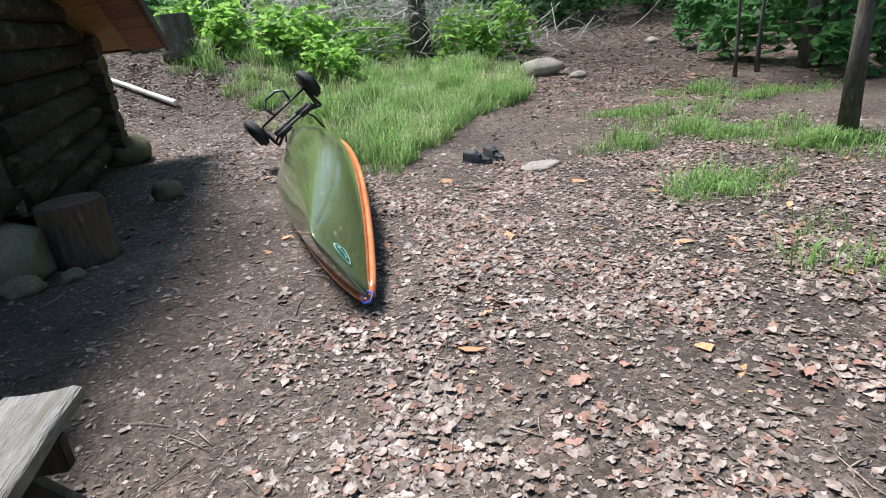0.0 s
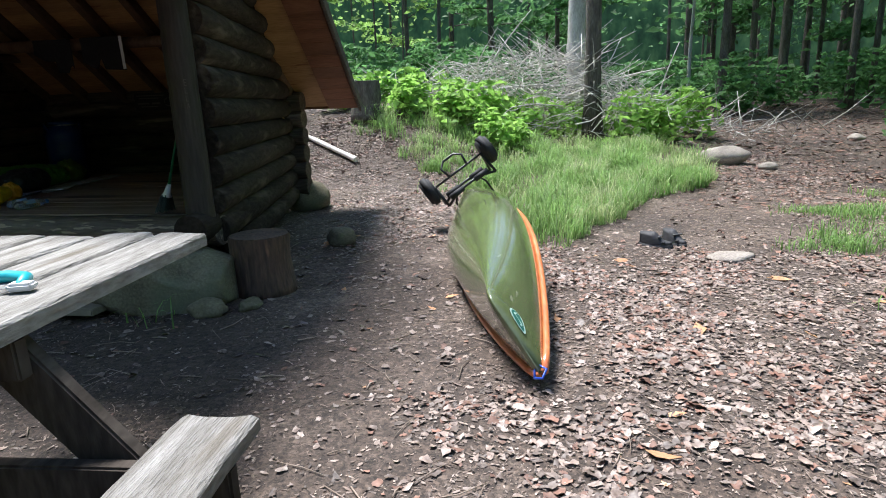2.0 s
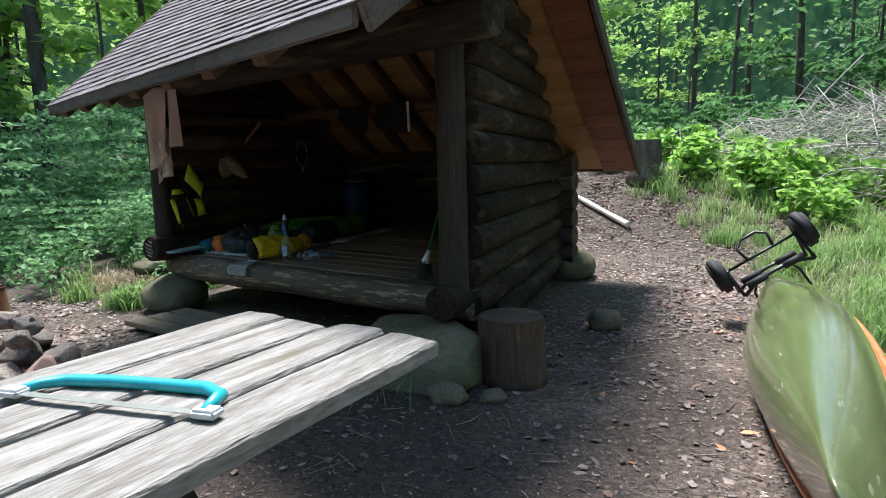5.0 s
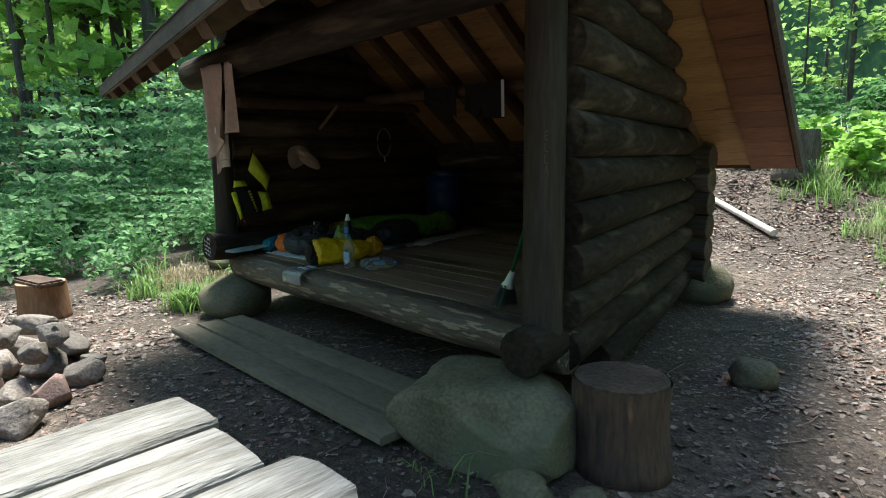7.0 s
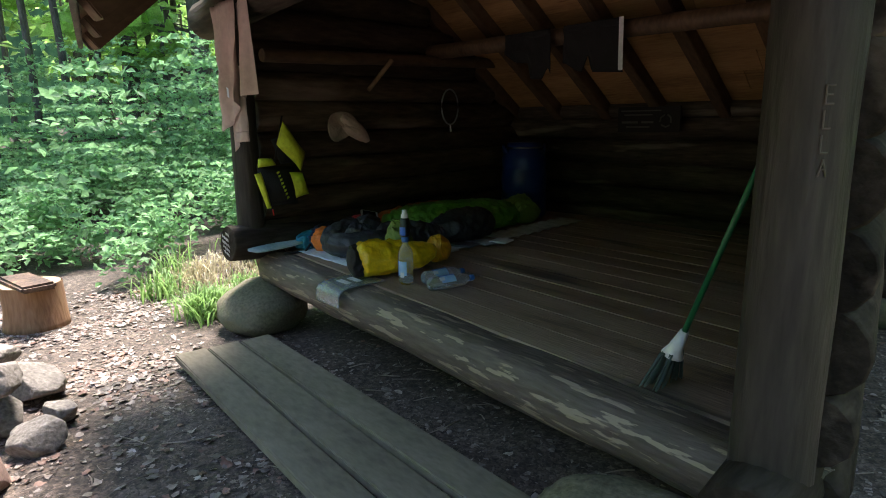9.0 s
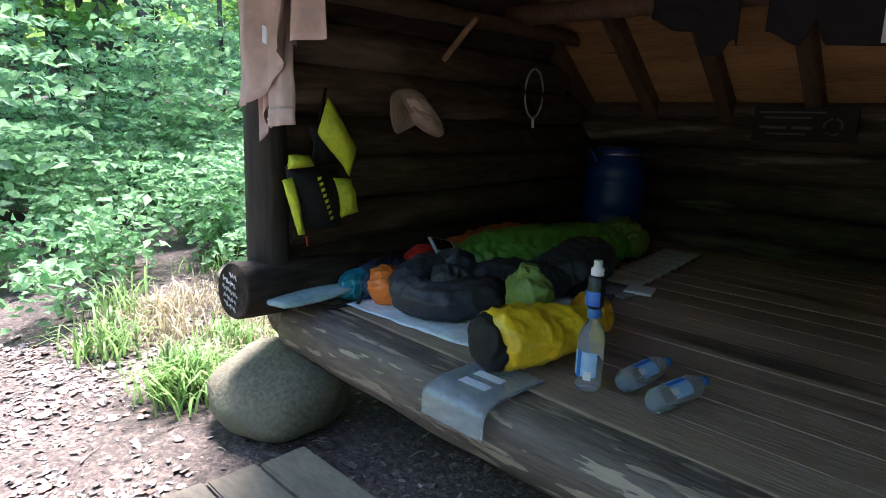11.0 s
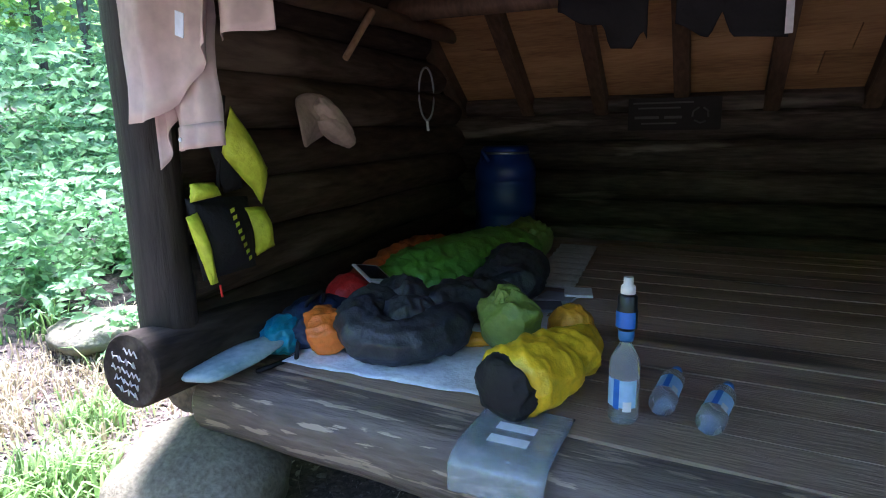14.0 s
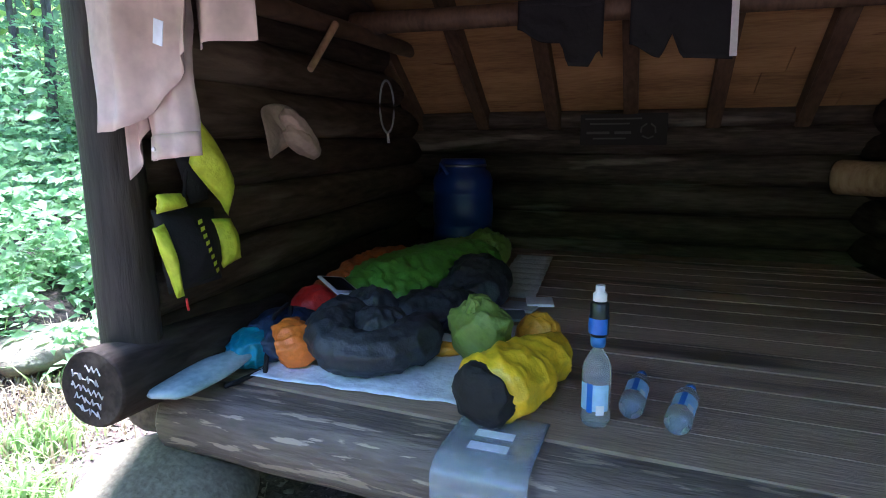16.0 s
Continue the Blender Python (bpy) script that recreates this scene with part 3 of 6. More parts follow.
# ---- fire ring ----
rngs = random.Random(4)
FIRE_STONE = shader("fire_stone", [(0.07, 0.056, 0.046), (0.20, 0.168, 0.142), (0.36, 0.315, 0.275)], 5.0, 0.85, 0.7, (1, 1, 1), 60, island=0.35,
                    spots=((0.05, 0.04, 0.034), 3.0, 0.56, 0.7))
ring = [(-2.25, -1.20, .26, 1), (-2.55, -1.32, .30, 0), (-2.02, -1.40, .25, 2), (-2.50, -1.08, .22, 1), (-2.85, -1.16, .30, 0), (-3.05, -1.35, .28, 1),
        (-1.80, -1.62, .30, 0), (-2.20, -1.55, .24, 1), (-2.38, -1.70, .30, 2), (-2.75, -1.50, .26, 1), (-3.2, -1.65, .3, 0), (-1.72, -1.95, .3, 1),
        (-1.85, -2.25, .3, 2), (-2.1, -2.5, .3, 0), (-2.5, -2.6, .3, 1), (-2.9, -2.45, .3, 0), (-3.2, -2.05, .3, 1), (-2.05, -1.85, .22, 0)]
for i, (x, y, s, k) in enumerate(ring):
    stone("fire_ring_stone", x, y, (s * rngs.uniform(0.85, 1.15), s * rngs.uniform(0.75, 1.0), s * rngs.uniform(0.65, 0.9)), 50 + i,
          (FIRE_STONE, FIRE_STONE, RED_STONE)[k], "reddish fire ring stone" if k == 2 else "grey-brown angular fire ring stone", rngs.uniform(0, 180), "fire ring stones", rough=0.14, sub=4, cut=0.46)
for i, (x, y, s, zz) in enumerate(((-2.50, -1.28, .24, .2), (-2.30, -1.42, .22, .17), (-2.85, -1.30, .24, .2), (-2.62, -1.48, .2, .2), (-2.06, -1.66, .2, .17))):
    stone("fire_ring_stone", x, y, (s, s * 0.8, s * 0.7), 80 + i, FIRE_STONE, "grey-brown stone piled on the fire ring", 40 * i, "fire ring stones", zz, 0.14, 4, 0.46)

# ---- picnic table ----
table = thing("picnic_table", (0.245, -1.60, 0), "weathered grey wooden picnic table with attached benches", "table", rz=3.5)


def old_plank(length, width, thick, seed, n=26):
    """A weathered plank along y, its far end at 0: wavy edges, chipped corners, cupped top."""
    rs = random.Random(seed)
    bm = bmesh.new()
    rings = []
    prof = ((-0.5, 0.0), (-0.5, 0.78), (-0.47, 0.95), (-0.42, 1.0), (-0.2, 0.985), (0.0, 0.98), (0.2, 0.985), (0.42, 1.0), (0.47, 0.95), (0.5, 0.78), (0.5, 0.0))
    for i in range(n + 1):
        y = -length * (i / n) ** 1.0
        ring = []
        for k, (px, pz) in enumerate(prof):
            e = 0.006 * noise.noise(Vector((px * 3 + seed, y * 5, 1))) + 0.003 * noise.noise(Vector((px * 3, y * 19, seed)))
            end = 0.020 * noise.noise(Vector((px * 9, seed * 3.1, 5))) * (1 if i in (0, n) else 0.0)
            dz = -0.006 * max(0, 1 - i / 1.2) * rs.random() + 0.0022 * noise.noise(Vector((px * 22, y * 2.5, seed)))
            ring.append(bm.verts.new((px * width + e * (abs(px) > 0.4), y + end, pz * thick + dz * (pz > 0.5))))
        rings.append(ring)
    for a, b in zip(rings, rings[1:]):
        for k in range(len(prof)):
            q = (k + 1) % len(prof)
            bm.faces.new((a[k], a[q], b[q], b[k]))
    bm.faces.new(rings[0])
    bm.faces.new(list(reversed(rings[-1])))
    return bm


TW = 0.208
for i, back in enumerate((0.0, -0.03, 0.02, -0.01)):
    bm = old_plank(2.25, TW - 0.026, 0.048, 3 + i)
    bmesh.ops.translate(bm, vec=(0.10 + TW * i, back, 0.712 + 0.002 * math.sin(3 * i)), verts=bm.verts)
    part("top_plank", bm, TABLE, table, smooth=False)
for px in (-0.37, 1.10):
    bm = old_plank(1.55, 0.20, 0.042, 9 + int(px))
    bmesh.ops.translate(bm, vec=(px + 0.055, -0.72, 0.404), verts=bm.verts)
    part("bench_plank", bm, TABLE, table, "pale worn bench plank")
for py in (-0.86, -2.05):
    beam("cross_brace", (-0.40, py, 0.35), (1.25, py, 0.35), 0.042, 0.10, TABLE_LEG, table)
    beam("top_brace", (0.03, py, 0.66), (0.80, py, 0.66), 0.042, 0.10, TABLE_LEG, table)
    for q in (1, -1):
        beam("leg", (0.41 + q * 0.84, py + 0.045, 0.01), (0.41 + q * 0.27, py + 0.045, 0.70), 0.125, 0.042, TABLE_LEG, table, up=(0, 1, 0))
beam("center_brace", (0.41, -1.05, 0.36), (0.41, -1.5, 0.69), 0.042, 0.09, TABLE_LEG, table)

# bow saw on the table
SAW_BLUE = plain("saw_paint", (0.02, 0.36, 0.42), 0.4, coat=0.3)
STEEL = plain("steel", (0.5, 0.5, 0.5), 0.35, 1.0)
saw = thing("bow_saw", (0.47, -2.385, 0.764), "turquoise bow saw lying flat on the picnic table", "saw", rz=18)
sp = [(0.01, -0.02, 0.012), (0.02, 0.03, 0.012), (0.07, 0.062, 0.012), (0.18, 0.078, 0.012), (0.33, 0.086, 0.012), (0.43, 0.088, 0.012), (0.485, 0.06, 0.012), (0.51, -0.03, 0.012)]
v, f = tube_data(sp, [0.010, 0.013, 0.015, 0.015, 0.015, 0.016, 0.016, 0.012], 10)
mesh("bow_frame", v, f, SAW_BLUE, saw, True)
part("blade", box_bm((0.52, 0.022, 0.0016), 0, (0.26, -0.03, 0.012)), STEEL, saw, "thin steel blade")
for xx in (0.005, 0.515):
    part("blade_clamp", box_bm((0.06, 0.04, 0.020), 0.006, (xx, -0.025, 0.012)), plain("saw_clamp", (0.6, 0.6, 0.6), 0.5), saw, "pale clamp")

# ---- canoe, keel up, with a cart strapped over its stern ----
HULL = shader("hull", [(0.085, 0.105, 0.042), (0.115, 0.135, 0.058), (0.15, 0.17, 0.078)], 1.6, 0.2, 0.06, (3, 0.5, 3), 14, coat=1.0, dist=0.004,
              spots=((0.24, 0.26, 0.17), 9.0, 0.66, 0.72))
TRIM = shader("varnished_cherry", [(0.45, 0.10, 0.03), (0.62, 0.18, 0.06), (0.72, 0.28, 0.12)], 4, 0.3, 0.1, (3, 0.4, 3), 20, coat=0.5)
RUBBER = plain("rubber", (0.02, 0.02, 0.022), 0.75, bump=0.2)
BLACK_METAL = plain("black_paint", (0.015, 0.015, 0.016), 0.35)
BLUE = plain("blue_plastic", (0.02, 0.06, 0.35), 0.4)
CL, CB, CH = 3.95, 0.275, 0.265
canoe = thing("canoe", (2.27, -1.12, 0.0), "overturned olive green canoe with orange wooden gunwales", "canoe", rz=12.5)
canoe.matrix_basis = pose(2.243, -1.20, 0.068, 0, -34, 8.3)


def half_beam(s):
    return CB * max(0.0, math.sin(math.pi * min(max(s, 0), 1))) ** 0.82


def depth(s):
    return (CH + 0.10 * abs(2 * s - 1) ** 3) * (1 - 0.96 * step(0.955, 1.0, max(s, 1 - s)) ** 1.6)


def hull_point(s, k):
    """k from -1 (one gunwale) over 0 (keel) to 1; the hull lies keel up."""
    a = k * math.pi / 2
    w, d = half_beam(s) + 0.008, depth(s)
    sharp = abs(2 * s - 1) ** 1.5
    x = w * math.copysign(abs(math.sin(a)) ** (0.66 + 0.6 * sharp), a) * (1 + 0.09 * math.sin(2 * abs(a)) * (1 - sharp))
    lift = 0.015 + 0.10 * (1 - abs(2 * s - 1) ** 2)
    return (x, s * CL, lift + d * abs(math.cos(a)) ** (0.60 + 0.55 * sharp))


NS, NK = 64, 28
hv = [hull_point(i / NS, -1 + 2 * j / NK) for i in range(NS + 1) for j in range(NK + 1)]
hf = [(i * (NK + 1) + j, i * (NK + 1) + j + 1, (i + 1) * (NK + 1) + j + 1, (i + 1) * (NK + 1) + j) for i in range(NS) for j in range(NK)]
hull = mesh("hull", hv, hf, HULL, canoe, True)
so = hull.modifiers.new("thickness", "SOLIDIFY")
so.thickness, so.offset = 0.006, -1
for side in (-1, 1):
    pts = [Vector(hull_point(i / 40, side)) + Vector((side * 0.008, 0, -0.004)) for i in range(41)]
    v, f = tube_data(pts, [0.017] * 41, 8)
    mesh("gunwale", v, f, TRIM, canoe, True, "orange varnished gunwale")
for s in (0.012, 0.988):
    p = Vector(hull_point(s, 0))
    part("end_cap", box_bm((0.05, 0.10, 0.035), 0.012, (0, s * CL + (0.03 if s < 0.5 else -0.03), 0.03)), TRIM, canoe)
v, f = tube_data([(-0.03, -0.02, 0.02), (0, -0.05, 0.015), (0.03, -0.01, 0.02), (0.0, 0.05, 0.045), (-0.03, -0.02, 0.02)], [0.006] * 5, 8)
mesh("painter_loop", v, f, BLUE, canoe, True, "blue cord loop at the bow")
# oval emblem on the bow, drawn as plain shapes
EMBLEM_W, EMBLEM_G = plain("emblem_pale", (0.55, 0.70, 0.62), 0.4), plain("emblem_green", (0.01, 0.14, 0.10), 0.4)


def on_hull(s, k, out):
    p, a, b = Vector(hull_point(s, k)), Vector(hull_point(s + 0.004, k)), Vector(hull_point(s, k + 0.02))
    n = (b - p).cross(a - p).normalized()
    return p + (n if n.z > 0 else -n) * out


for nm, mt, rs, rk, out in (("emblem_border", EMBLEM_W, 0.0105, 0.105, 0.003), ("emblem", EMBLEM_G, 0.0090, 0.080, 0.0045)):
    ev = [on_hull(0.033, 0.58, out)] + [on_hull(0.033 + rs * math.cos(q * math.pi / 12), 0.58 + rk * math.sin(q * math.pi / 12), out) for q in range(24)]
    mesh(nm, ev, [(0, q + 1, (q + 1) % 24 + 1) for q in range(24)], mt, canoe, True)
ev = []
for q in range(9):
    for dk in (-0.014, 0.014):
        ev.append(on_hull(0.027 + 0.0015 * q, 0.58 + 0.035 * math.sin(q * 0.8) + dk, 0.006))
mesh("emblem_stroke", ev, [(2 * q, 2 * q + 1, 2 * q + 3, 2 * q + 2) for q in range(8)], EMBLEM_W, canoe, True)

cart = thing("canoe_cart", (0, 0, 0), "black two-wheeled canoe cart strapped onto the overturned hull", "cart")
cart.matrix_basis = canoe.matrix_basis @ pose(0.035, 3.36, 0.345, 2, 0, 10)


def pipe(name, pts, r, mat, parent, label="", seg=10):
    v, f = tube_data(pts, [r] * len(pts), seg)
    return mesh(name, v, f, mat, parent, True, label)


for side in (-1, 1):
    pipe("support_bar", [(-0.27, side * 0.11, 0.0), (-0.13, side * 0.11, 0.055), (0, side * 0.11, 0.06), (0.13, side * 0.11, 0.055), (0.27, side * 0.11, 0.0)], 0.013, BLACK_METAL, cart)
    for q in (-0.14, 0.14):
        pipe("foam_pad", [(q - 0.075, side * 0.11, 0.055), (q + 0.075, side * 0.11, 0.055)], 0.027, RUBBER, cart, "black foam pad")
    pipe("frame_leg", [(-0.27, side * 0.11, 0.0), (-0.27, 0.0, 0.19), (-0.27, -side * 0.02, 0.20)], 0.013, BLACK_METAL, cart)
    pipe("frame_leg", [(0.27, side * 0.11, 0.0), (0.27, 0.0, 0.19), (0.27, -side * 0.02, 0.20)], 0.013, BLACK_METAL, cart)
pipe("axle", [(-0.31, 0, 0.20), (0.31, 0, 0.20)], 0.011, BLACK_METAL, cart)
pipe("stand_loop", [(-0.10, 0.0, 0.20), (-0.12, 0.04, 0.30), (-0.06, 0.06, 0.345), (0.06, 0.06, 0.345), (0.12, 0.04, 0.30), (0.10, 0.0, 0.20)], 0.012, BLACK_METAL, cart)
pipe("strap", [(-0.20, 0.02, -0.22), (-0.19, 0.01, -0.04), (-0.12, 0.0, 0.045), (0.12, 0, 0.045), (0.16, -0.01, -0.04), (0.16, -0.02, -0.22)], 0.010, BLACK_METAL, cart, "black strap")
for side in (-1, 1):
    bm = bmesh.new()
    bmesh.ops.create_cone(bm, cap_ends=True, segments=32, radius1=0.14, radius2=0.14, depth=0.105)
    bmesh.ops.bevel(bm, geom=[e for e in bm.edges if len(e.link_faces) == 2 and e.calc_face_angle(0) > 1], offset=0.025, segments=3, affect="EDGES")
    bmesh.ops.transform(bm, matrix=pose(side * 0.33, 0, 0.20, 0, 90, 0), verts=bm.verts)
    wheel = part("wheel", bm, RUBBER, cart, "fat black rubber tyre", True)
    bm = bmesh.new()
    bmesh.ops.create_cone(bm, cap_ends=True, segments=24, radius1=0.07, radius2=0.055, depth=0.095)
    bmesh.ops.transform(bm, matrix=pose(side * 0.33, 0, 0.20, 0, 90, 0), verts=bm.verts)
    part("hub", bm, BLUE if side < 0 else plain("hub_black", (0.03, 0.03, 0.035), 0.4), wheel, "blue wheel hub" if side < 0 else "black wheel hub")

# ---- pair of shoes on the trail ----
SHOE, SOLE = plain("shoe_fabric", (0.03, 0.03, 0.034), 0.7, bump=0.3), plain("shoe_sole", (0.05, 0.05, 0.052), 0.8)


def shoe(x, y, rz):
    ob = thing("shoe", (x, y, ground_z(x, y) + 0.002), "black open sports shoe standing on the trail", "shoe", "pair of shoes", rz=rz)
    n = 14
    for nm, mt, z0, z1, k in (("sole", SOLE, 0.0, 0.028, 1.06), ("upper", SHOE, 0.026, 0.0, 1.0)):
        vs, fs = [], []
        for i in range(n + 1):
            s = i / n
            w = 0.042 * k * (math.sin(math.pi * min(1, max(0.03, s * 0.94 + 0.03))) ** 0.45) * (0.80 + 0.28 * math.sin(math.pi * s * 0.9 + 0.9 * s))
            top = z1 if nm == "sole" else 0.085 * (1 - step(0.30, 0.85, s)) + 0.05
            for j in range(9):
                a = math.pi * j / 8
                zz = z0 + (top - z0) * math.sin(a) ** (0.25 if nm == "sole" else 0.6)
                if nm == "upper" and s < 0.42 and 3 <= j <= 5:
                    zz = 0.045
                vs.append(((s - 0.5) * 0.25 * k, math.cos(a) * w, zz))
        fs = [(i * 9 + j, i * 9 + j + 1, (i + 1) * 9 + j + 1, (i + 1) * 9 + j) for i in range(n) for j in range(8)]
        fs += [tuple(range(9)), tuple(range(n * 9, n * 9 + 9))]
        mesh(nm, vs, fs, mt, ob, True)
    for q in (0.0, 0.035):
        part("strap", box_bm((0.02, 0.095, 0.008), 0.003, (0.03 + q, 0, 0.085 - q * 1.1)), SOLE, ob)
    return ob


shoe(3.14, 1.26, -28)
shoe(3.30, 1.36, -60)


# ---- things in the shelter ----
def cloth(name, c, rough=0.7, bump=0.7, fine=48, crease=16):
    return shader(name, [tuple(q * 0.8 for q in c), c, tuple(min(1, q * 1.18) for q in c)], crease, rough, bump, (1, 1, 1), fine, dist=0.012)


def blob_bm(size, seed, fold=0.10, freq=3.0, sub=4, flat=0.0, ridged=True, stretch=(1, 1, 1)):
    """A soft stuffed shape with creases, resting on z = 0."""
    bm = bmesh.new()
    bmesh.ops.create_icosphere(bm, subdivisions=sub, radius=0.5)
    o = Vector((seed * 2.1, seed * 4.7, seed * 0.9))
    st = Vector(stretch)
    for v in bm.verts:
        n = v.co.normalized()
        p = Vector((n.x * st.x, n.y * st.y, n.z * st.z)) * freq
        q = 1 - 2 * abs(noise.noise(p + o)) if ridged else noise.noise(p + o)
        k = 1 + fold * q + fold * 0.5 * noise.noise(p * 2.6 + o) + fold * 0.25 * (1 - 2 * abs(noise.noise(p * 4.3 + o)))
        c = n * 0.5 * k
        v.co = Vector((c.x * size[0], c.y * size[1], max(c.z, -0.5 + flat) * size[2]))
    zlo = min(v.co.z for v in bm.verts)
    bmesh.ops.translate(bm, vec=(0, 0, -zlo), verts=bm.verts)
    return bm


def soft(name, x, y, z, size, seed, mat, label, category, rz=0, rx=0, ry=0, fold=0.10, freq=3.0, flat=0.12, sub=4, stretch=(1, 1, 1), group=""):
    ob = part(name, blob_bm(size, seed, fold, freq, sub, flat, True, stretch), mat, None, label, True)
    ob.matrix_basis = pose(x, y, z, rx, ry, rz)
    return tagged(ob, label, category, group)


def sheet(name, fn, nu, nv, mat, label, category, thick=0.003, parent=None):
    """A cloth or paper sheet: fn(u, v) gives its points."""
    vs = [fn(i / nu, j / nv) for j in range(nv + 1) for i in range(nu + 1)]
    fs = [(j * (nu + 1) + i, j * (nu + 1) + i + 1, (j + 1) * (nu + 1) + i + 1, (j + 1) * (nu + 1) + i) for j in range(nv) for i in range(nu)]
    ob = mesh(name, vs, fs, mat, parent, True, label)
    md = ob.modifiers.new("thickness", "SOLIDIFY")
    md.thickness, md.offset = thick, 0
    if parent is None:
        tagged(ob, label, category)
    return ob


Z = DECK_Z + 0.002
BLACKISH = cloth("dark_grey_nylon", (0.030, 0.033, 0.038), 0.5)
GREEN_BAG = cloth("green_nylon", (0.12, 0.32, 0.035), 0.45)
OLIVE = cloth("olive_nylon", (0.15, 0.22, 0.04), 0.5)
YELLOW = cloth("yellow_drybag", (0.80, 0.52, 0.01), 0.35)
AMBER = cloth("amber_drybag", (0.78, 0.36, 0.015), 0.42)
ORANGE = cloth("orange_nylon", (0.80, 0.20, 0.02), 0.45)
RED = cloth("red_nylon", (0.70, 0.03, 0.02), 0.45)
TEAL = cloth("teal_nylon", (0.02, 0.22, 0.32), 0.45)
NAVY = cloth("navy_nylon", (0.015, 0.03, 0.07), 0.5)
RUST = cloth("rust_nylon", (0.50, 0.11, 0.02), 0.5)
WHITE_SHEET = cloth("white_sheet", (0.72, 0.76, 0.80), 0.6)
PAPER = plain("paper", (0.72, 0.73, 0.74), 0.7)
FOAM = cloth("pale_foam", (0.50, 0.50, 0.48), 0.8)
LIME = cloth("lime_fabric", (0.58, 0.68, 0.03), 0.5)
BLACK_CLOTH = cloth("black_fabric", (0.007, 0.007, 0.008), 0.8)
SHIRT = cloth("rose_beige_cotton", (0.53, 0.415, 0.39), 0.85, bump=0.12, fine=30, crease=3)
HAT = cloth("tan_cotton", (0.42, 0.32, 0.26), 0.9)

# white ground sheet, wrinkled
def ground_sheet(u, v):
    a = Vector((-2.90, 0.33)).lerp(Vector((-2.20, 0.35)), u)
    b = Vector((-3.02, 1.25)).lerp(Vector((-2.26, 1.38)), u)
    p = a.lerp(b, v)
    e = 0.012 * noise.noise(Vector((u * 6, v * 7, 1))) * (1 if v < 0.1 else 0.5)
    return (p.x + e, p.y + 1.6 * e, Z + 0.004 + 0.006 * (1 + noise.noise(Vector((u * 9, v * 9, 0)))))


sheet("ground_sheet", ground_sheet, 40, 40, WHITE_SHEET, "white plastic ground sheet spread on the platform", "sheet", 0.001)



def roll_data(points, radii, seed, fold=0.10, freq=9.0, seg=60, n=84, squash=0.8, ribs=0.0):
    """A stuffed roll of cloth along a bent line: creased, sagging onto z = 0, closed at both ends."""
    P = [Vector(p) for p in points]
    P = [2 * P[0] - P[1]] + P + [2 * P[-1] - P[-2]]
    R = [radii[0]] + list(radii) + [radii[-1]]
    m = len(points) - 1
    verts, faces = [], []
    o = Vector((seed * 3.3, seed * 1.7, seed * 5.9))
    length = sum((Vector(b) - Vector(a)).length for a, b in zip(points, points[1:]))
    for i in range(n + 1):
        t = m * i / n
        k = min(int(t), m - 1)
        q = t - k
        a, b, c, d = P[k:k + 4]
        p = 0.5 * (2 * b + (c - a) * q + (2 * a - 5 * b + 4 * c - d) * q * q + (3 * b - a - 3 * c + d) * q ** 3)
        tan = ((c - a) * 0.5 * (1 - q) + (d - b) * 0.5 * q).normalized()
        side = tan.cross(Vector((0, 0, 1))).normalized()
        up = side.cross(tan)
        r = R[k + 1] * (1 - q) + R[k + 2] * q
        e = min(i, n - i) / n * length / (0.55 * r)
        r *= min(1.0, math.sqrt(max(0.0, 1 - (1 - min(1, e)) ** 2)) + 0.02)
        for j in range(seg):
            an = 2 * math.pi * j / seg
            dv = side * math.cos(an) + up * math.sin(an) * squash
            w = p + dv * r
            bend = Vector((noise.noise(w * 5 + o), noise.noise(w * 5 - o), 0)) * 0.06
            f1 = 1 - 3.0 * abs(noise.noise((w + bend) * freq + o)) ** 0.8
            f2 = 1 - 3.0 * abs(noise.noise((w + bend) * freq * 2.6 + o)) ** 0.8
            f3 = math.sin(an * 11 + 3 * noise.noise(w * 6 + o)) * ribs
            w = p + dv * (r * (1 + f3) + min(r, 0.12) * fold * (1.5 * f1 + 0.8 * f2))
            w.z = max(w.z, 0.003 + 0.002 * f2)
            verts.append(w)
    for i in range(n):
        for j in range(seg):
            q = (j + 1) % seg
            faces.append((i * seg + j, i * seg + q, (i + 1) * seg + q, (i + 1) * seg + j))
    faces += [tuple(reversed(range(seg))), tuple(range(n * seg, (n + 1) * seg))]
    return verts, faces


def cloth_thing(name, label, category, pieces):
    """pieces: name, line, radii, seed, material, label, fold, freq, squash, ribs; in places of the platform."""
    x0, y0 = pieces[0][1][0][:2]
    ob = thing(name, (x0, y0, Z + 0.010), label, category)
    for nm, pts, rad, seed, mt, lb, fold, freq, squash, ribs in pieces:
        v, f = roll_data([(x - x0, y - y0, z) for x, y, z in pts], rad, seed, fold, freq, squash=squash, ribs=ribs)
        mesh(nm, v, f, mt, ob, True, lb)
    return ob


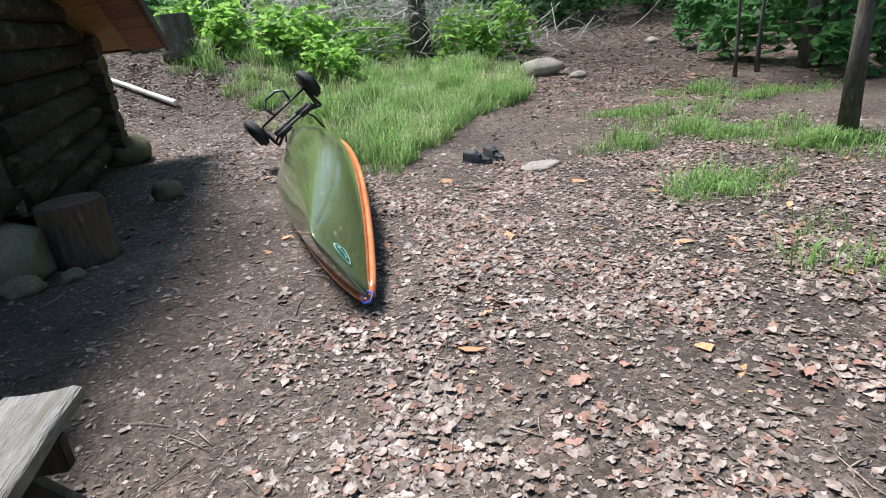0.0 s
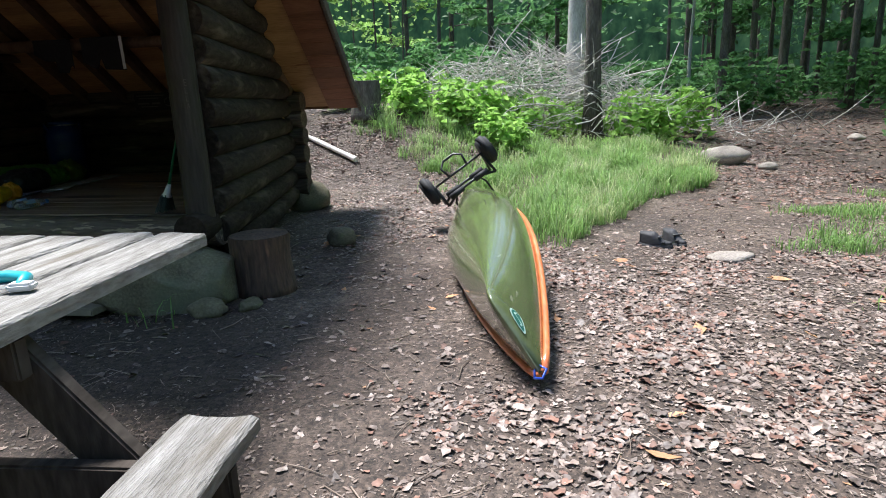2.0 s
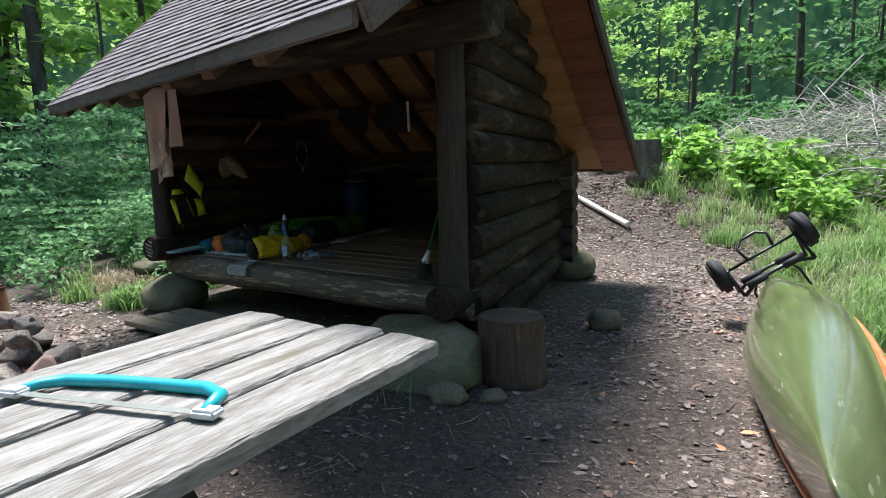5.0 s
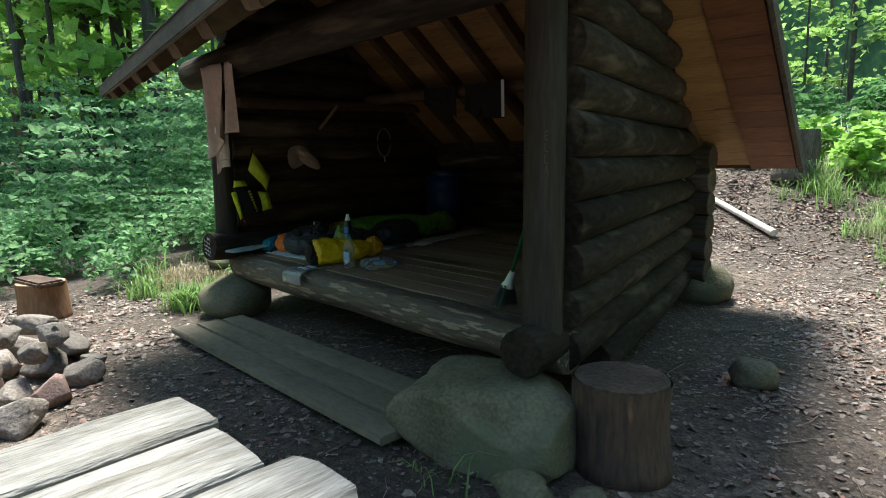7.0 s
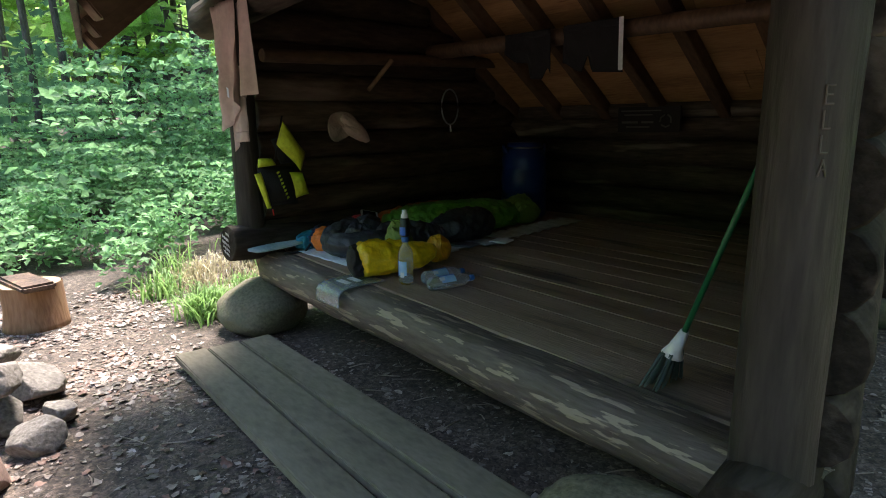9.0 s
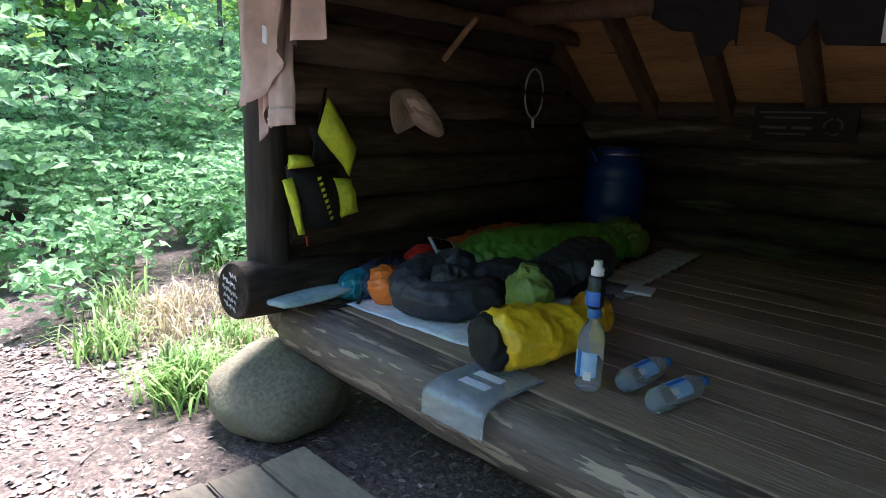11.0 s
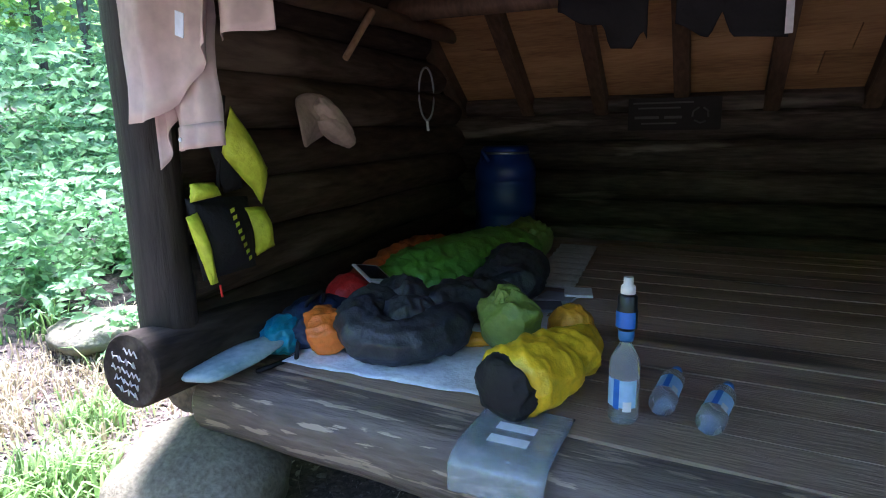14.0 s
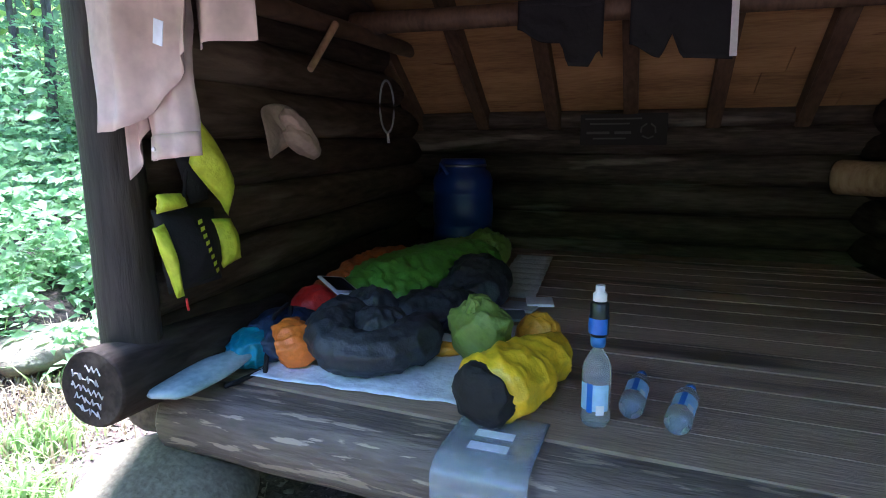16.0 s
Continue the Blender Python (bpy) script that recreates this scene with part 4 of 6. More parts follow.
cloth_thing("sleeping_bag", "rumpled green sleeping bag with dark grey hood on the platform", "sleeping bag", (
    ("shell", ((-2.93, 1.00, 0.05), (-2.86, 1.20, 0.08), (-2.77, 1.50, 0.09), (-2.70, 1.85, 0.09), (-2.68, 2.05, 0.07)), (0.14, 0.20, 0.21, 0.19, 0.14), 4, GREEN_BAG, "", 0.09, 14.0, 0.62, 0.012),
    ("hood", ((-2.49, 1.08, 0.06), (-2.45, 1.22, 0.09), (-2.47, 1.40, 0.10), (-2.55, 1.62, 0.08)), (0.09, 0.13, 0.14, 0.12), 9, BLACKISH, "dark grey hood", 0.08, 8.0, 0.8, 0.01),
    ("foot_end", ((-2.80, 2.02, 0.07), (-2.66, 2.14, 0.10), (-2.52, 2.12, 0.07)), (0.10, 0.14, 0.11), 19, OLIVE, "olive foot end", 0.12, 8.0, 0.8, 0.01)))
cloth_thing("down_jacket", "bunched dark grey puffy jacket on the ground sheet", "jacket", (
    ("jacket_body", ((-2.46, 0.74, 0.07), (-2.45, 0.60, 0.08), (-2.51, 0.48, 0.075), (-2.62, 0.445, 0.08), (-2.71, 0.53, 0.10), (-2.70, 0.68, 0.13)), (0.075, 0.085, 0.075, 0.08, 0.095, 0.09), 47, BLACKISH, "", 0.06, 9.0, 0.95, 0.02),
    ("hem", ((-2.64, 0.62, 0.10), (-2.56, 0.56, 0.12), (-2.52, 0.66, 0.11)), (0.07, 0.075, 0.07), 8, BLACKISH, "", 0.10, 9.0, 0.9, 0.02),
    ("collar", ((-2.74, 0.72, 0.12), (-2.65, 0.70, 0.145), (-2.57, 0.66, 0.12)), (0.07, 0.085, 0.07), 28, BLACKISH, "", 0.09, 9.0, 0.9, 0.02),
    ("sleeve", ((-2.58, 0.70, 0.09), (-2.50, 0.86, 0.10), (-2.44, 1.00, 0.08), (-2.38, 1.12, 0.06)), (0.09, 0.10, 0.09, 0.06), 46, BLACKISH, "", 0.08, 10.0, 0.85, 0.02)))
cloth_thing("stuff_sack", "orange stuff sack between the packs", "bag", (
    ("sack", ((-2.92, 0.60, 0.05), (-2.84, 0.50, 0.065), (-2.77, 0.42, 0.05)), (0.06, 0.085, 0.06), 11, ORANGE, "", 0.12, 10.0, 0.85, 0.02),))
cloth_thing("stuff_sack", "round red stuff sack beside the bedding", "bag", (
    ("sack", ((-3.03, 0.86, 0.075), (-2.97, 0.82, 0.085), (-2.90, 0.78, 0.075)), (0.075, 0.09, 0.08), 12, RED, "", 0.05, 8.0, 0.95, 0.012),))
cloth_thing("rolled_mat", "rust orange sleeping roll along the wall", "bag", (
    ("roll", ((-3.06, 0.98, 0.05), (-3.03, 1.2, 0.08), (-3.02, 1.5, 0.09), (-3.03, 1.8, 0.07)), (0.07, 0.10, 0.11, 0.09), 13, RUST, "", 0.09, 8.0, 0.95, 0.02),))
soft("stuff_sack", -2.385, 0.74, Z + 0.012, (0.17, 0.13, 0.06), 14, AMBER, "small amber pouch lying flat on the sheet", "bag", 20, fold=0.12)
card = part("pouch_label", box_bm((0.09, 0.05, 0.003), 0.001), PAPER, None)
card.matrix_basis = pose(-2.385, 0.725, Z + 0.068, 8, 4, 12)
tagged(card, "white card lying on the amber pouch", "card")
cloth_thing("stuff_sack", "olive green stuff sack with a gathered neck", "bag", (
    ("sack_body", ((-2.25, 0.585, 0.07), (-2.225, 0.64, 0.105), (-2.20, 0.71, 0.09)), (0.095, 0.125, 0.10), 15, OLIVE, "", 0.09, 9.0, 0.95, 0.02),
    ("neck", ((-2.26, 0.60, 0.185), (-2.235, 0.63, 0.225), (-2.19, 0.65, 0.22)), (0.022, 0.028, 0.018), 35, OLIVE, "gathered cloth neck", 0.30, 16.0, 0.8, 0.05)))
cloth_thing("stuff_sack", "amber yellow stuff sack", "bag", (
    ("sack", ((-2.10, 0.74, 0.06), (-2.06, 0.81, 0.075), (-2.02, 0.86, 0.06)), (0.065, 0.085, 0.06), 16, AMBER, "", 0.10, 9.0, 0.9, 0.02),))

# yellow dry bag with a black base
cloth_thing("dry_bag", "bulging yellow dry bag lying with its black base outwards", "bag", (
    ("bag_body", ((-2.105, 0.255, 0.08), (-2.07, 0.38, 0.085), (-2.03, 0.50, 0.082), (-1.99, 0.63, 0.085), (-2.005, 0.72, 0.10)), (0.112, 0.10, 0.092, 0.066, 0.03), 17, YELLOW, "", 0.08, 7.0, 0.92, 0.025),
    ("bag_base", ((-2.122, 0.225, 0.078), (-2.105, 0.27, 0.08), (-2.085, 0.33, 0.082)), (0.078, 0.085, 0.08), 18, BLACK_CLOTH, "black fabric base", 0.10, 10.0, 0.92, 0.02)))

# blue pack with straps
pack = thing("day_pack", (-2.95, 0.45, Z), "small teal and navy pack with black straps", "bag", rz=20)
for nm, mt, sz, of, sd in (("pack_body", NAVY, (0.24, 0.30, 0.16), (0.06, 0.12, 0), 21), ("pack_pocket", TEAL, (0.15, 0.22, 0.12), (-0.03, 0.03, 0), 22)):
    bm = blob_bm(sz, sd, 0.18, 1.7, 5, 0.1)
    bmesh.ops.translate(bm, vec=of, verts=bm.verts)
    part(nm, bm, mt, pack, "", True)
for pts in ([(0.05, -0.12, 0.004), (0.03, -0.02, 0.06), (0.04, 0.05, 0.155), (0.06, 0.15, 0.168)], [(0.10, 0.0, 0.003), (0.09, 0.04, 0.11), (0.08, 0.12, 0.165)], [(0.06, -0.02, 0.004), (-0.02, -0.16, 0.004), (-0.05, -0.20, 0.004)]):
    v, f = tube_data(pts, [0.008] * len(pts), 6)
    mesh("strap", v, f, BLACK_CLOTH, pack, True, "black webbing strap")

# paddle
PADDLE = shader("worn_paddle", [(0.16, 0.25, 0.24), (0.28, 0.39, 0.38), (0.42, 0.52, 0.51)], 6, 0.5, 0.2, (1, 1, 1), 40)
paddle = thing("paddle", (-3.015, 0.13, Z), "pale teal worn paddle lying along the wall", "paddle", rz=-8)
bv = []
for i in range(15):
    s = i / 14
    w = 0.092 * math.sqrt(max(0.004, 1 - (1 - min(1.0, s / 0.17)) ** 2)) * (1 - step(0.35, 1, s) * 0.75)
    for j in range(5):
        q = -1 + j / 2
        bv.append((q * w, -0.08 + s * 0.48, 0.035 + 0.03 * s + 0.014 * (1 - q * q)))
blade = mesh("blade", bv, [(i * 5 + j, i * 5 + j + 1, i * 5 + j + 6, i * 5 + j + 5) for i in range(14) for j in range(4)], PADDLE, paddle, True)
md = blade.modifiers.new("thickness", "SOLIDIFY")
md.thickness = 0.008
v, f = tube_data([(0, 0.36, 0.07), (0, 1.4, 0.06)], [0.015, 0.015], 10)
mesh("shaft", v, f, BLACK_METAL, paddle, True, "black shaft")

# tablet, papers, pad
tablet = thing("tablet", (-2.86, 0.88, Z + 0.165), "small white-framed reading tablet on the bags", "tablet")
tablet.matrix_basis = pose(-2.875, 0.86, Z + 0.182, 14, 12, 62)
part("case", box_bm((0.12, 0.17, 0.009), 0.003), plain("tablet_white", (0.75, 0.76, 0.78), 0.4), tablet, "white frame")
part("screen", box_bm((0.092, 0.128, 0.002), 0, (0, 0.008, 0.0055)), plain("tablet_screen", (0.02, 0.02, 0.025), 0.2), tablet, "dark screen")


def folded_pad(u, v):
    return (-2.56 + 0.22 * u + 0.10 * (1 - v), 1.55 + 1.0 * v, Z + 0.008 + 0.012 * abs(math.sin(v * math.pi * 8)))


sheet("sleeping_pad", folded_pad, 6, 64, FOAM, "pale accordion foam pad beside the sleeping bag", "pad", 0.006)
for i, (x, y, a, w, mt) in enumerate(((-2.285, 1.02, 8, 0.16, PAPER), (-2.29, 1.20, 20, 0.17, plain("print_dark", (0.10, 0.11, 0.14), 0.6)), (-2.27, 1.38, -5, 0.15, plain("print_grey", (0.35, 0.36, 0.38), 0.6)), (-2.20, 1.46, 15, 0.12, PAPER))):
    b = part("map_sheet", box_bm((w, 0.13, 0.012), 0.002), mt, None)
    b.matrix_basis = pose(x, y, Z + 0.012 + 0.008 * (i % 2), 0, 0, a)
    tagged(b, "folded paper map beside the bedding", "paper", "folded papers")

# blue barrel
BARREL = plain("blue_barrel_plastic", (0.008, 0.032, 0.19), 0.42, bump=0.05)
barrel = thing("food_barrel", (-2.90, 2.44, Z), "blue plastic food barrel with lid clamp in the corner", "barrel")
prof = [(0.0, 0.0), (0.165, 0.0), (0.185, 0.02), (0.192, 0.10), (0.186, 0.20), (0.178, 0.215), (0.186, 0.23), (0.192, 0.31), (0.186, 0.40), (0.178, 0.415), (0.186, 0.43), (0.188, 0.49), (0.170, 0.54), (0.135, 0.565), (0.130, 0.60)]
bv, bf = [], []
for r, zz in prof:
    bv += [(r * math.cos(q * math.pi / 16), r * math.sin(q * math.pi / 16), zz) for q in range(32)]
for i in range(len(prof) - 1):
    bf += [(i * 32 + q, i * 32 + (q + 1) % 32, (i + 1) * 32 + (q + 1) % 32, (i + 1) * 32 + q) for q in range(32)]
mesh("barrel_body", bv, bf, BARREL, barrel, True)
v, f = tube_data([(0, 0, 0.585), (0, 0, 0.60), (0, 0, 0.625)], [0.140, 0.146, 0.136], 32)
mesh("lid", v, f, BARREL, barrel, True)
v, f = tube_data([(0, 0, 0.578), (0, 0, 0.592)], [0.148, 0.148], 32)
mesh("clamp_ring", v, f, plain("galvanised", (0.45, 0.46, 0.47), 0.4, 1.0), barrel, True, "steel clamp ring")
for q in (0.9, 4.0):
    v, f = tube_data([(0.165 * math.cos(q), 0.165 * math.sin(q), 0.535), (0.18 * math.cos(q + 0.2), 0.18 * math.sin(q + 0.2), 0.60), (0.165 * math.cos(q + 0.45), 0.165 * math.sin(q + 0.45), 0.535)], [0.014] * 3, 8)
    mesh("handle", v, f, BARREL, barrel, True)

# bottles
GLASS = bpy.data.materials.new("clear_plastic")
GLASS.use_nodes = True
gb = GLASS.node_tree.nodes["Principled BSDF"]
gb.inputs["Transmission Weight"].default_value, gb.inputs["Roughness"].default_value, gb.inputs["IOR"].default_value = 0.86, 0.08, 1.2
gb.inputs["Base Color"].default_value = (0.86, 0.92, 0.95, 1)
LABEL_BLUE, LABEL_PALE = plain("label_blue", (0.03, 0.15, 0.55), 0.4), plain("label_pale", (0.35, 0.55, 0.78), 0.4)
CAP_BLUE, CAP_WHITE, FILTER = plain("cap_blue", (0.04, 0.16, 0.45), 0.4), plain("cap_white", (0.8, 0.8, 0.8), 0.4), plain("filter_black", (0.012, 0.012, 0.014), 0.3)


def turned(name, prof, mat, parent, label="", seg=24):
    bv, bf = [], []
    for r, zz in prof:
        bv += [(r * math.cos(q * 2 * math.pi / seg), r * math.sin(q * 2 * math.pi / seg), zz) for q in range(seg)]
    for i in range(len(prof) - 1):
        bf += [(i * seg + q, i * seg + (q + 1) % seg, (i + 1) * seg + (q + 1) % seg, (i + 1) * seg + q) for q in range(seg)]
    bf += [tuple(reversed(range(seg))), tuple(range((len(prof) - 1) * seg, len(prof) * seg))]
    ob = mesh(name, bv, bf, mat, parent, True, label)
    for p in ob.data.polygons:
        if len(p.vertices) > 4:
            p.use_smooth = False
    return ob


def arc_label(name, r, z0, z1, a0, a1, mat, parent, label=""):
    n = 14
    vs = []
    for i in range(n + 1):
        a = a0 + (a1 - a0) * i / n
        vs += [(r * math.cos(a), r * math.sin(a), z0), (r * math.cos(a), r * math.sin(a), z1)]
    return mesh(name, vs, [(2 * i, 2 * i + 2, 2 * i + 3, 2 * i + 1) for i in range(n)], mat, parent, True, label)


def bottle(x, y, r, h, label, filtered, m):
    ob = thing("water_bottle", (x, y, Z), label, "bottle", "" if filtered else "empty bottles")
    ob.matrix_basis = m
    body = turned("bottle_body", [(r * 0.8, 0), (r, 0.012), (r, h * 0.70), (r * 0.93, h * 0.76), (r * 0.62, h * 0.87), (r * 0.36, h * 0.94), (r * 0.34, h)], GLASS, ob)
    body.visible_shadow = False
    arc_label("wrap_label", r + 0.0008, h * 0.22, h * 0.55, -2.4, -0.2, LABEL_PALE, ob, "pale blue wrap label")
    arc_label("label_stripe", r + 0.0014, h * 0.20, h * 0.56, -1.75, -1.35, LABEL_BLUE, ob)
    arc_label("label_patch", r + 0.0014, h * 0.18, h * 0.30, -1.1, -0.55, PAPER, ob)
    if filtered:
        turned("coupling", [(0.018, h - 0.005), (0.020, h + 0.005), (0.020, h + 0.02), (0.016, h + 0.025)], CAP_BLUE, ob)
        turned("filter_body", [(0.020, h + 0.022), (0.026, h + 0.03), (0.026, h + 0.075), (0.024, h + 0.08), (0.024, h + 0.11), (0.015, h + 0.12)], FILTER, ob, "black water filter")
        arc_label("filter_label", 0.0268, h + 0.032, h + 0.073, -2.8, -0.2, LABEL_BLUE, ob, "blue filter label")
        turned("nozzle", [(0.018, h + 0.115), (0.018, h + 0.135), (0.012, h + 0.14), (0.012, h + 0.158)], CAP_WHITE, ob, "white push cap")
    else:
        turned("cap", [(r * 0.42, h - 0.012), (r * 0.44, h - 0.008), (r * 0.44, h + 0.008), (r * 0.40, h + 0.01)], CAP_BLUE, ob, "blue cap")
    return ob


bottle(-1.83, 0.44, 0.038, 0.222, "clear water bottle with a black filter screwed on top", True, pose(-1.832, 0.395, Z, 0, 0, -20))
bottle(-1.74, 0.47, 0.034, 0.245, "empty clear bottle lying on the platform", False, pose(-1.745, 0.44, Z + 0.035, -90, 0, -4))
bottle(-1.62, 0.42, 0.034, 0.245, "empty clear bottle lying on the platform", False, pose(-1.63, 0.385, Z + 0.035, -90, 0, -9))

# clear map case hanging over the sill
CASE = shader("clear_case", [(0.50, 0.56, 0.57), (0.66, 0.71, 0.72), (0.82, 0.86, 0.87)], 34, 0.10, 0.55, (0.5, 1, 1), 90, coat=0.8, dist=0.02)
CASE.node_tree.nodes["Principled BSDF"].inputs["Transmission Weight"].default_value = 0.72
CASE.node_tree.nodes["Principled BSDF"].inputs["IOR"].default_value = 1.15


def case_point(u, v):
    x = -2.175 + 0.235 * u
    s = v * 0.32
    if s < 0.19:
        y, zz = 0.34 - s, Z + 0.004
    else:
        q = s - 0.19
        y, zz = 0.15 - 0.088 * math.sin(min(1, q / 0.07) * 1.5), Z + 0.004 - 0.04 * (1 - math.cos(min(1, q / 0.07) * 1.5)) - max(0, q - 0.07)
    return (x, y + 0.004 * noise.noise(Vector((u * 8, v * 8, 2))), zz + 0.002 * noise.noise(Vector((u * 9, v * 9, 5))))


case = sheet("map_case", case_point, 14, 40, CASE, "clear plastic map case draped over the sill log", "map case", 0.002)
for q in (0.33, 0.52):
    b = part("case_label", box_bm((0.10, 0.035, 0.001), 0), PAPER, case)
    b.matrix_basis = pose(-2.06, 0.34 - q * 0.34, Z + 0.0075, 0, 0, 0)

# broom against the corner post
broom = thing("broom", (-0.335, 0.27, Z), "green-handled broom leaning on the corner post", "broom")
GREENP = plain("green_paint", (0.012, 0.13, 0.05), 0.4)
A_, B_ = Vector((0.055, -0.02, 0.16)), Vector((0.315, -0.02, 0.93))
v, f = tube_data([A_, B_], [0.0085, 0.0085], 10)
mesh("handle", v, f, GREENP, broom, True, "green handle")
v, f = tube_data([A_.lerp(B_, 0.05), A_ - Vector((0.012, 0, 0.02)), A_ - Vector((0.02, 0, 0.045))], [0.013, 0.022, 0.034], 12)
mesh("collar", v, f, CAP_WHITE, broom, True, "white collar")
bl = []
rr = random.Random(3)
for i in range(90):
    a, q = rr.uniform(-1, 1), rr.uniform(-1, 1)
    bl.append(([(0.035 + a * 0.02, -0.02 + q * 0.035, 0.125), (-0.005 + a * 0.03, q * 0.085, 0.003 + rr.random() * 0.012)], [0.0028, 0.002], 4))
sv, sf = [], []
for pts, rad, sg in bl:
    q, g = tube_data(pts, rad, sg)
    k = len(sv)
    sv += q
    sf += [tuple(k + i for i in t) for t in g]
tagged(mesh("bristles", sv, sf, plain("bristles", (0.07, 0.10, 0.09), 0.8), broom), "grey-green bristles", "", "", "stuff")

# ---- on the west wall ----
def wall_sheet(name, pts, mat, label, category, x=-3.10, bulge=0.03, parent=None, seed=1, n=10, thick=0.004):
    """A soft flat thing on the wall; pts: its four corners as (y, z), in turn."""
    p = [Vector(q) for q in pts]

    def fn(u, v):
        q = p[0].lerp(p[1], u).lerp(p[3].lerp(p[2], u), v)
        b = math.sin(math.pi * u) ** 0.6 * math.sin(math.pi * v) ** 0.6
        w = 0.006 * noise.noise(Vector((u * 5, v * 5, seed)))
        return (x + bulge * b + w, q.x - 0.10 + 0.02 * (0.5 - v) * math.sin(6 * u + seed) * 0.5, q.y + 0.015)

    return sheet(name, fn, n, n, mat, label, category, thick, parent)


vest = thing("paddling_bag", (0, 0, 0), "black and lime fabric bag hanging on the log wall", "bag")
wall_sheet("bag_front", ((0.27, 1.04), (0.52, 1.02), (0.54, 0.78), (0.31, 0.78)), BLACK_CLOTH, "", "", -3.08, 0.07, vest, 3)
wall_sheet("side_band", ((0.245, 0.99), (0.285, 1.0), (0.335, 0.77), (0.305, 0.77)), LIME, "lime side band", "", -3.05, 0.03, vest, 4)
wall_sheet("side_patch", ((0.47, 0.99), (0.57, 0.98), (0.60, 0.84), (0.51, 0.82)), LIME, "lime side patch", "", -3.05, 0.04, vest, 5)
wall_sheet("collar_patch", ((0.28, 1.085), (0.37, 1.08), (0.39, 1.04), (0.27, 1.03)), LIME, "lime collar patch", "", -3.06, 0.03, vest, 6)
for i in range(8):
    y0, z0 = 0.268 + 0.008 * i, 1.015 - 0.023 * i
    mesh("lettering_bar", [(-3.002 + 0.0006 * i, y0, z0), (-3.002, y0 + 0.018, z0 + 0.004), (-3.002, y0 + 0.019, z0 - 0.008), (-3.002 + 0.0006 * i, y0 + 0.002, z0 - 0.014)], [(0, 1, 2, 3)], LIME, vest)
v, f = tube_data([(-3.05, 0.245, 0.775), (-3.05, 0.25, 0.735)], [0.004, 0.004], 6)
mesh("pull_cord", v, f, RED, vest, True, "red pull cord")
v, f = tube_data([(-3.07, 0.29, 1.07), (-3.08, 0.33, 1.22), (-3.09, 0.37, 1.36)], [0.006] * 3, 6)
mesh("hang_strap", v, f, BLACK_CLOTH, vest, True)
wall_sheet("lime_pouch", ((0.45, 1.31), (0.595, 1.11), (0.56, 0.99), (0.405, 1.17)), LIME, "lime yellow pouch hanging on the log wall", "bag", -3.05, 0.05, None, 7)
wall_sheet("back_flap", ((0.38, 1.20), (0.47, 1.22), (0.52, 1.05), (0.44, 1.04)), BLACK_CLOTH, "black fabric flap behind the bags", "cloth", -3.09, 0.03, None, 8)
cap = thing("sun_hat", (-3.10, 1.03, 1.29), "tan cloth hat hung on the wall", "hat")
cap.matrix_basis = pose(-3.08, 0.94, 1.29, 0, 0, 0)


def brim_point(u, v):
    a = u * 2 * math.pi
    r = v * (1 + 0.12 * math.sin(2 * a + 0.6))
    return (0.03 + 0.035 * v * math.sin(2 * a + 1.0) - 0.02 * v * v, -0.16 + 0.105 * r * math.cos(a), -0.005 + 0.105 * r * math.sin(a))


sheet("brim", brim_point, 36, 8, HAT, "", "", 0.004, cap)
for y_, z_, tilt, sz in ((-0.09, -0.02, -38, (0.09, 0.23, 0.075)), (-0.075, -0.06, -30, (0.10, 0.20, 0.07))):
    bm = blob_bm(sz, 33 + int(sz[1] * 10), 0.14, 1.6, 4, 0.0)
    bmesh.ops.transform(bm, matrix=pose(0.045, y_, z_ - 0.02, tilt, 0, 0), verts=bm.verts)
    part("crown", bm, HAT, cap, "folded cloth crown", True)
hoop = thing("hoop", (-3.12, 1.80, 1.42), "thin grey wire hoop hung on the wall", "hoop")
n_ = 28
v, f = tube_data([(0.012, 0.085 * math.sin(q * 2 * math.pi / n_), 0.135 * math.cos(q * 2 * math.pi / n_)) for q in range(n_ + 1)], [0.006] * (n_ + 1), 6)
mesh("ring", v, f, plain("hoop_grey", (0.30, 0.31, 0.32), 0.4), hoop, True)
v, f = tube_data([(0.012, 0.0, -0.135), (0.014, 0.005, -0.19)], [0.006, 0.008], 6)
mesh("tail", v, f, CAP_WHITE, hoop, True, "white end tag")
peg = log("stick", (-3.06, 1.22, 1.74), (-3.07, 1.02, 1.53), 0.018, 0.016, CUTWOOD, None, 10, 5, 0.15)
tagged(peg, "short peeled stick hanging from the pole", "stick")


# ---- clothes hung up to dry ----
shirt = thing("shirt", (0, 0, 0), "rose-beige shirt hung to dry at the corner post", "shirt")


def shirt_back(u, v):
    hem = 1.272 + 0.05 * u * u + 0.115 * step(0.35, 1.0, u)
    zz = 1.95 + (hem - 1.95) * v
    return (-2.985 + 0.335 * u - 0.015 * v * (1 - u), -0.065 + (0.022 * math.sin(u * 9 + 1.5 * v) + 0.012 * math.sin(u * 21 + 3 * v)) * (0.25 + v) + 0.02 * noise.noise(Vector((u * 4, v * 3, 3))), zz)


def shirt_sleeve(u, v):
    zz = 1.62 + (1.203 + 0.015 * u - 1.62) * v
    return (-2.862 + 0.148 * u + 0.006 * math.sin(v * 9), -0.012 - 0.03 * math.sin(u * 3.1) + 0.010 * noise.noise(Vector((u * 4, v * 5, 6))) + 0.006 * math.sin(u * 14), zz)


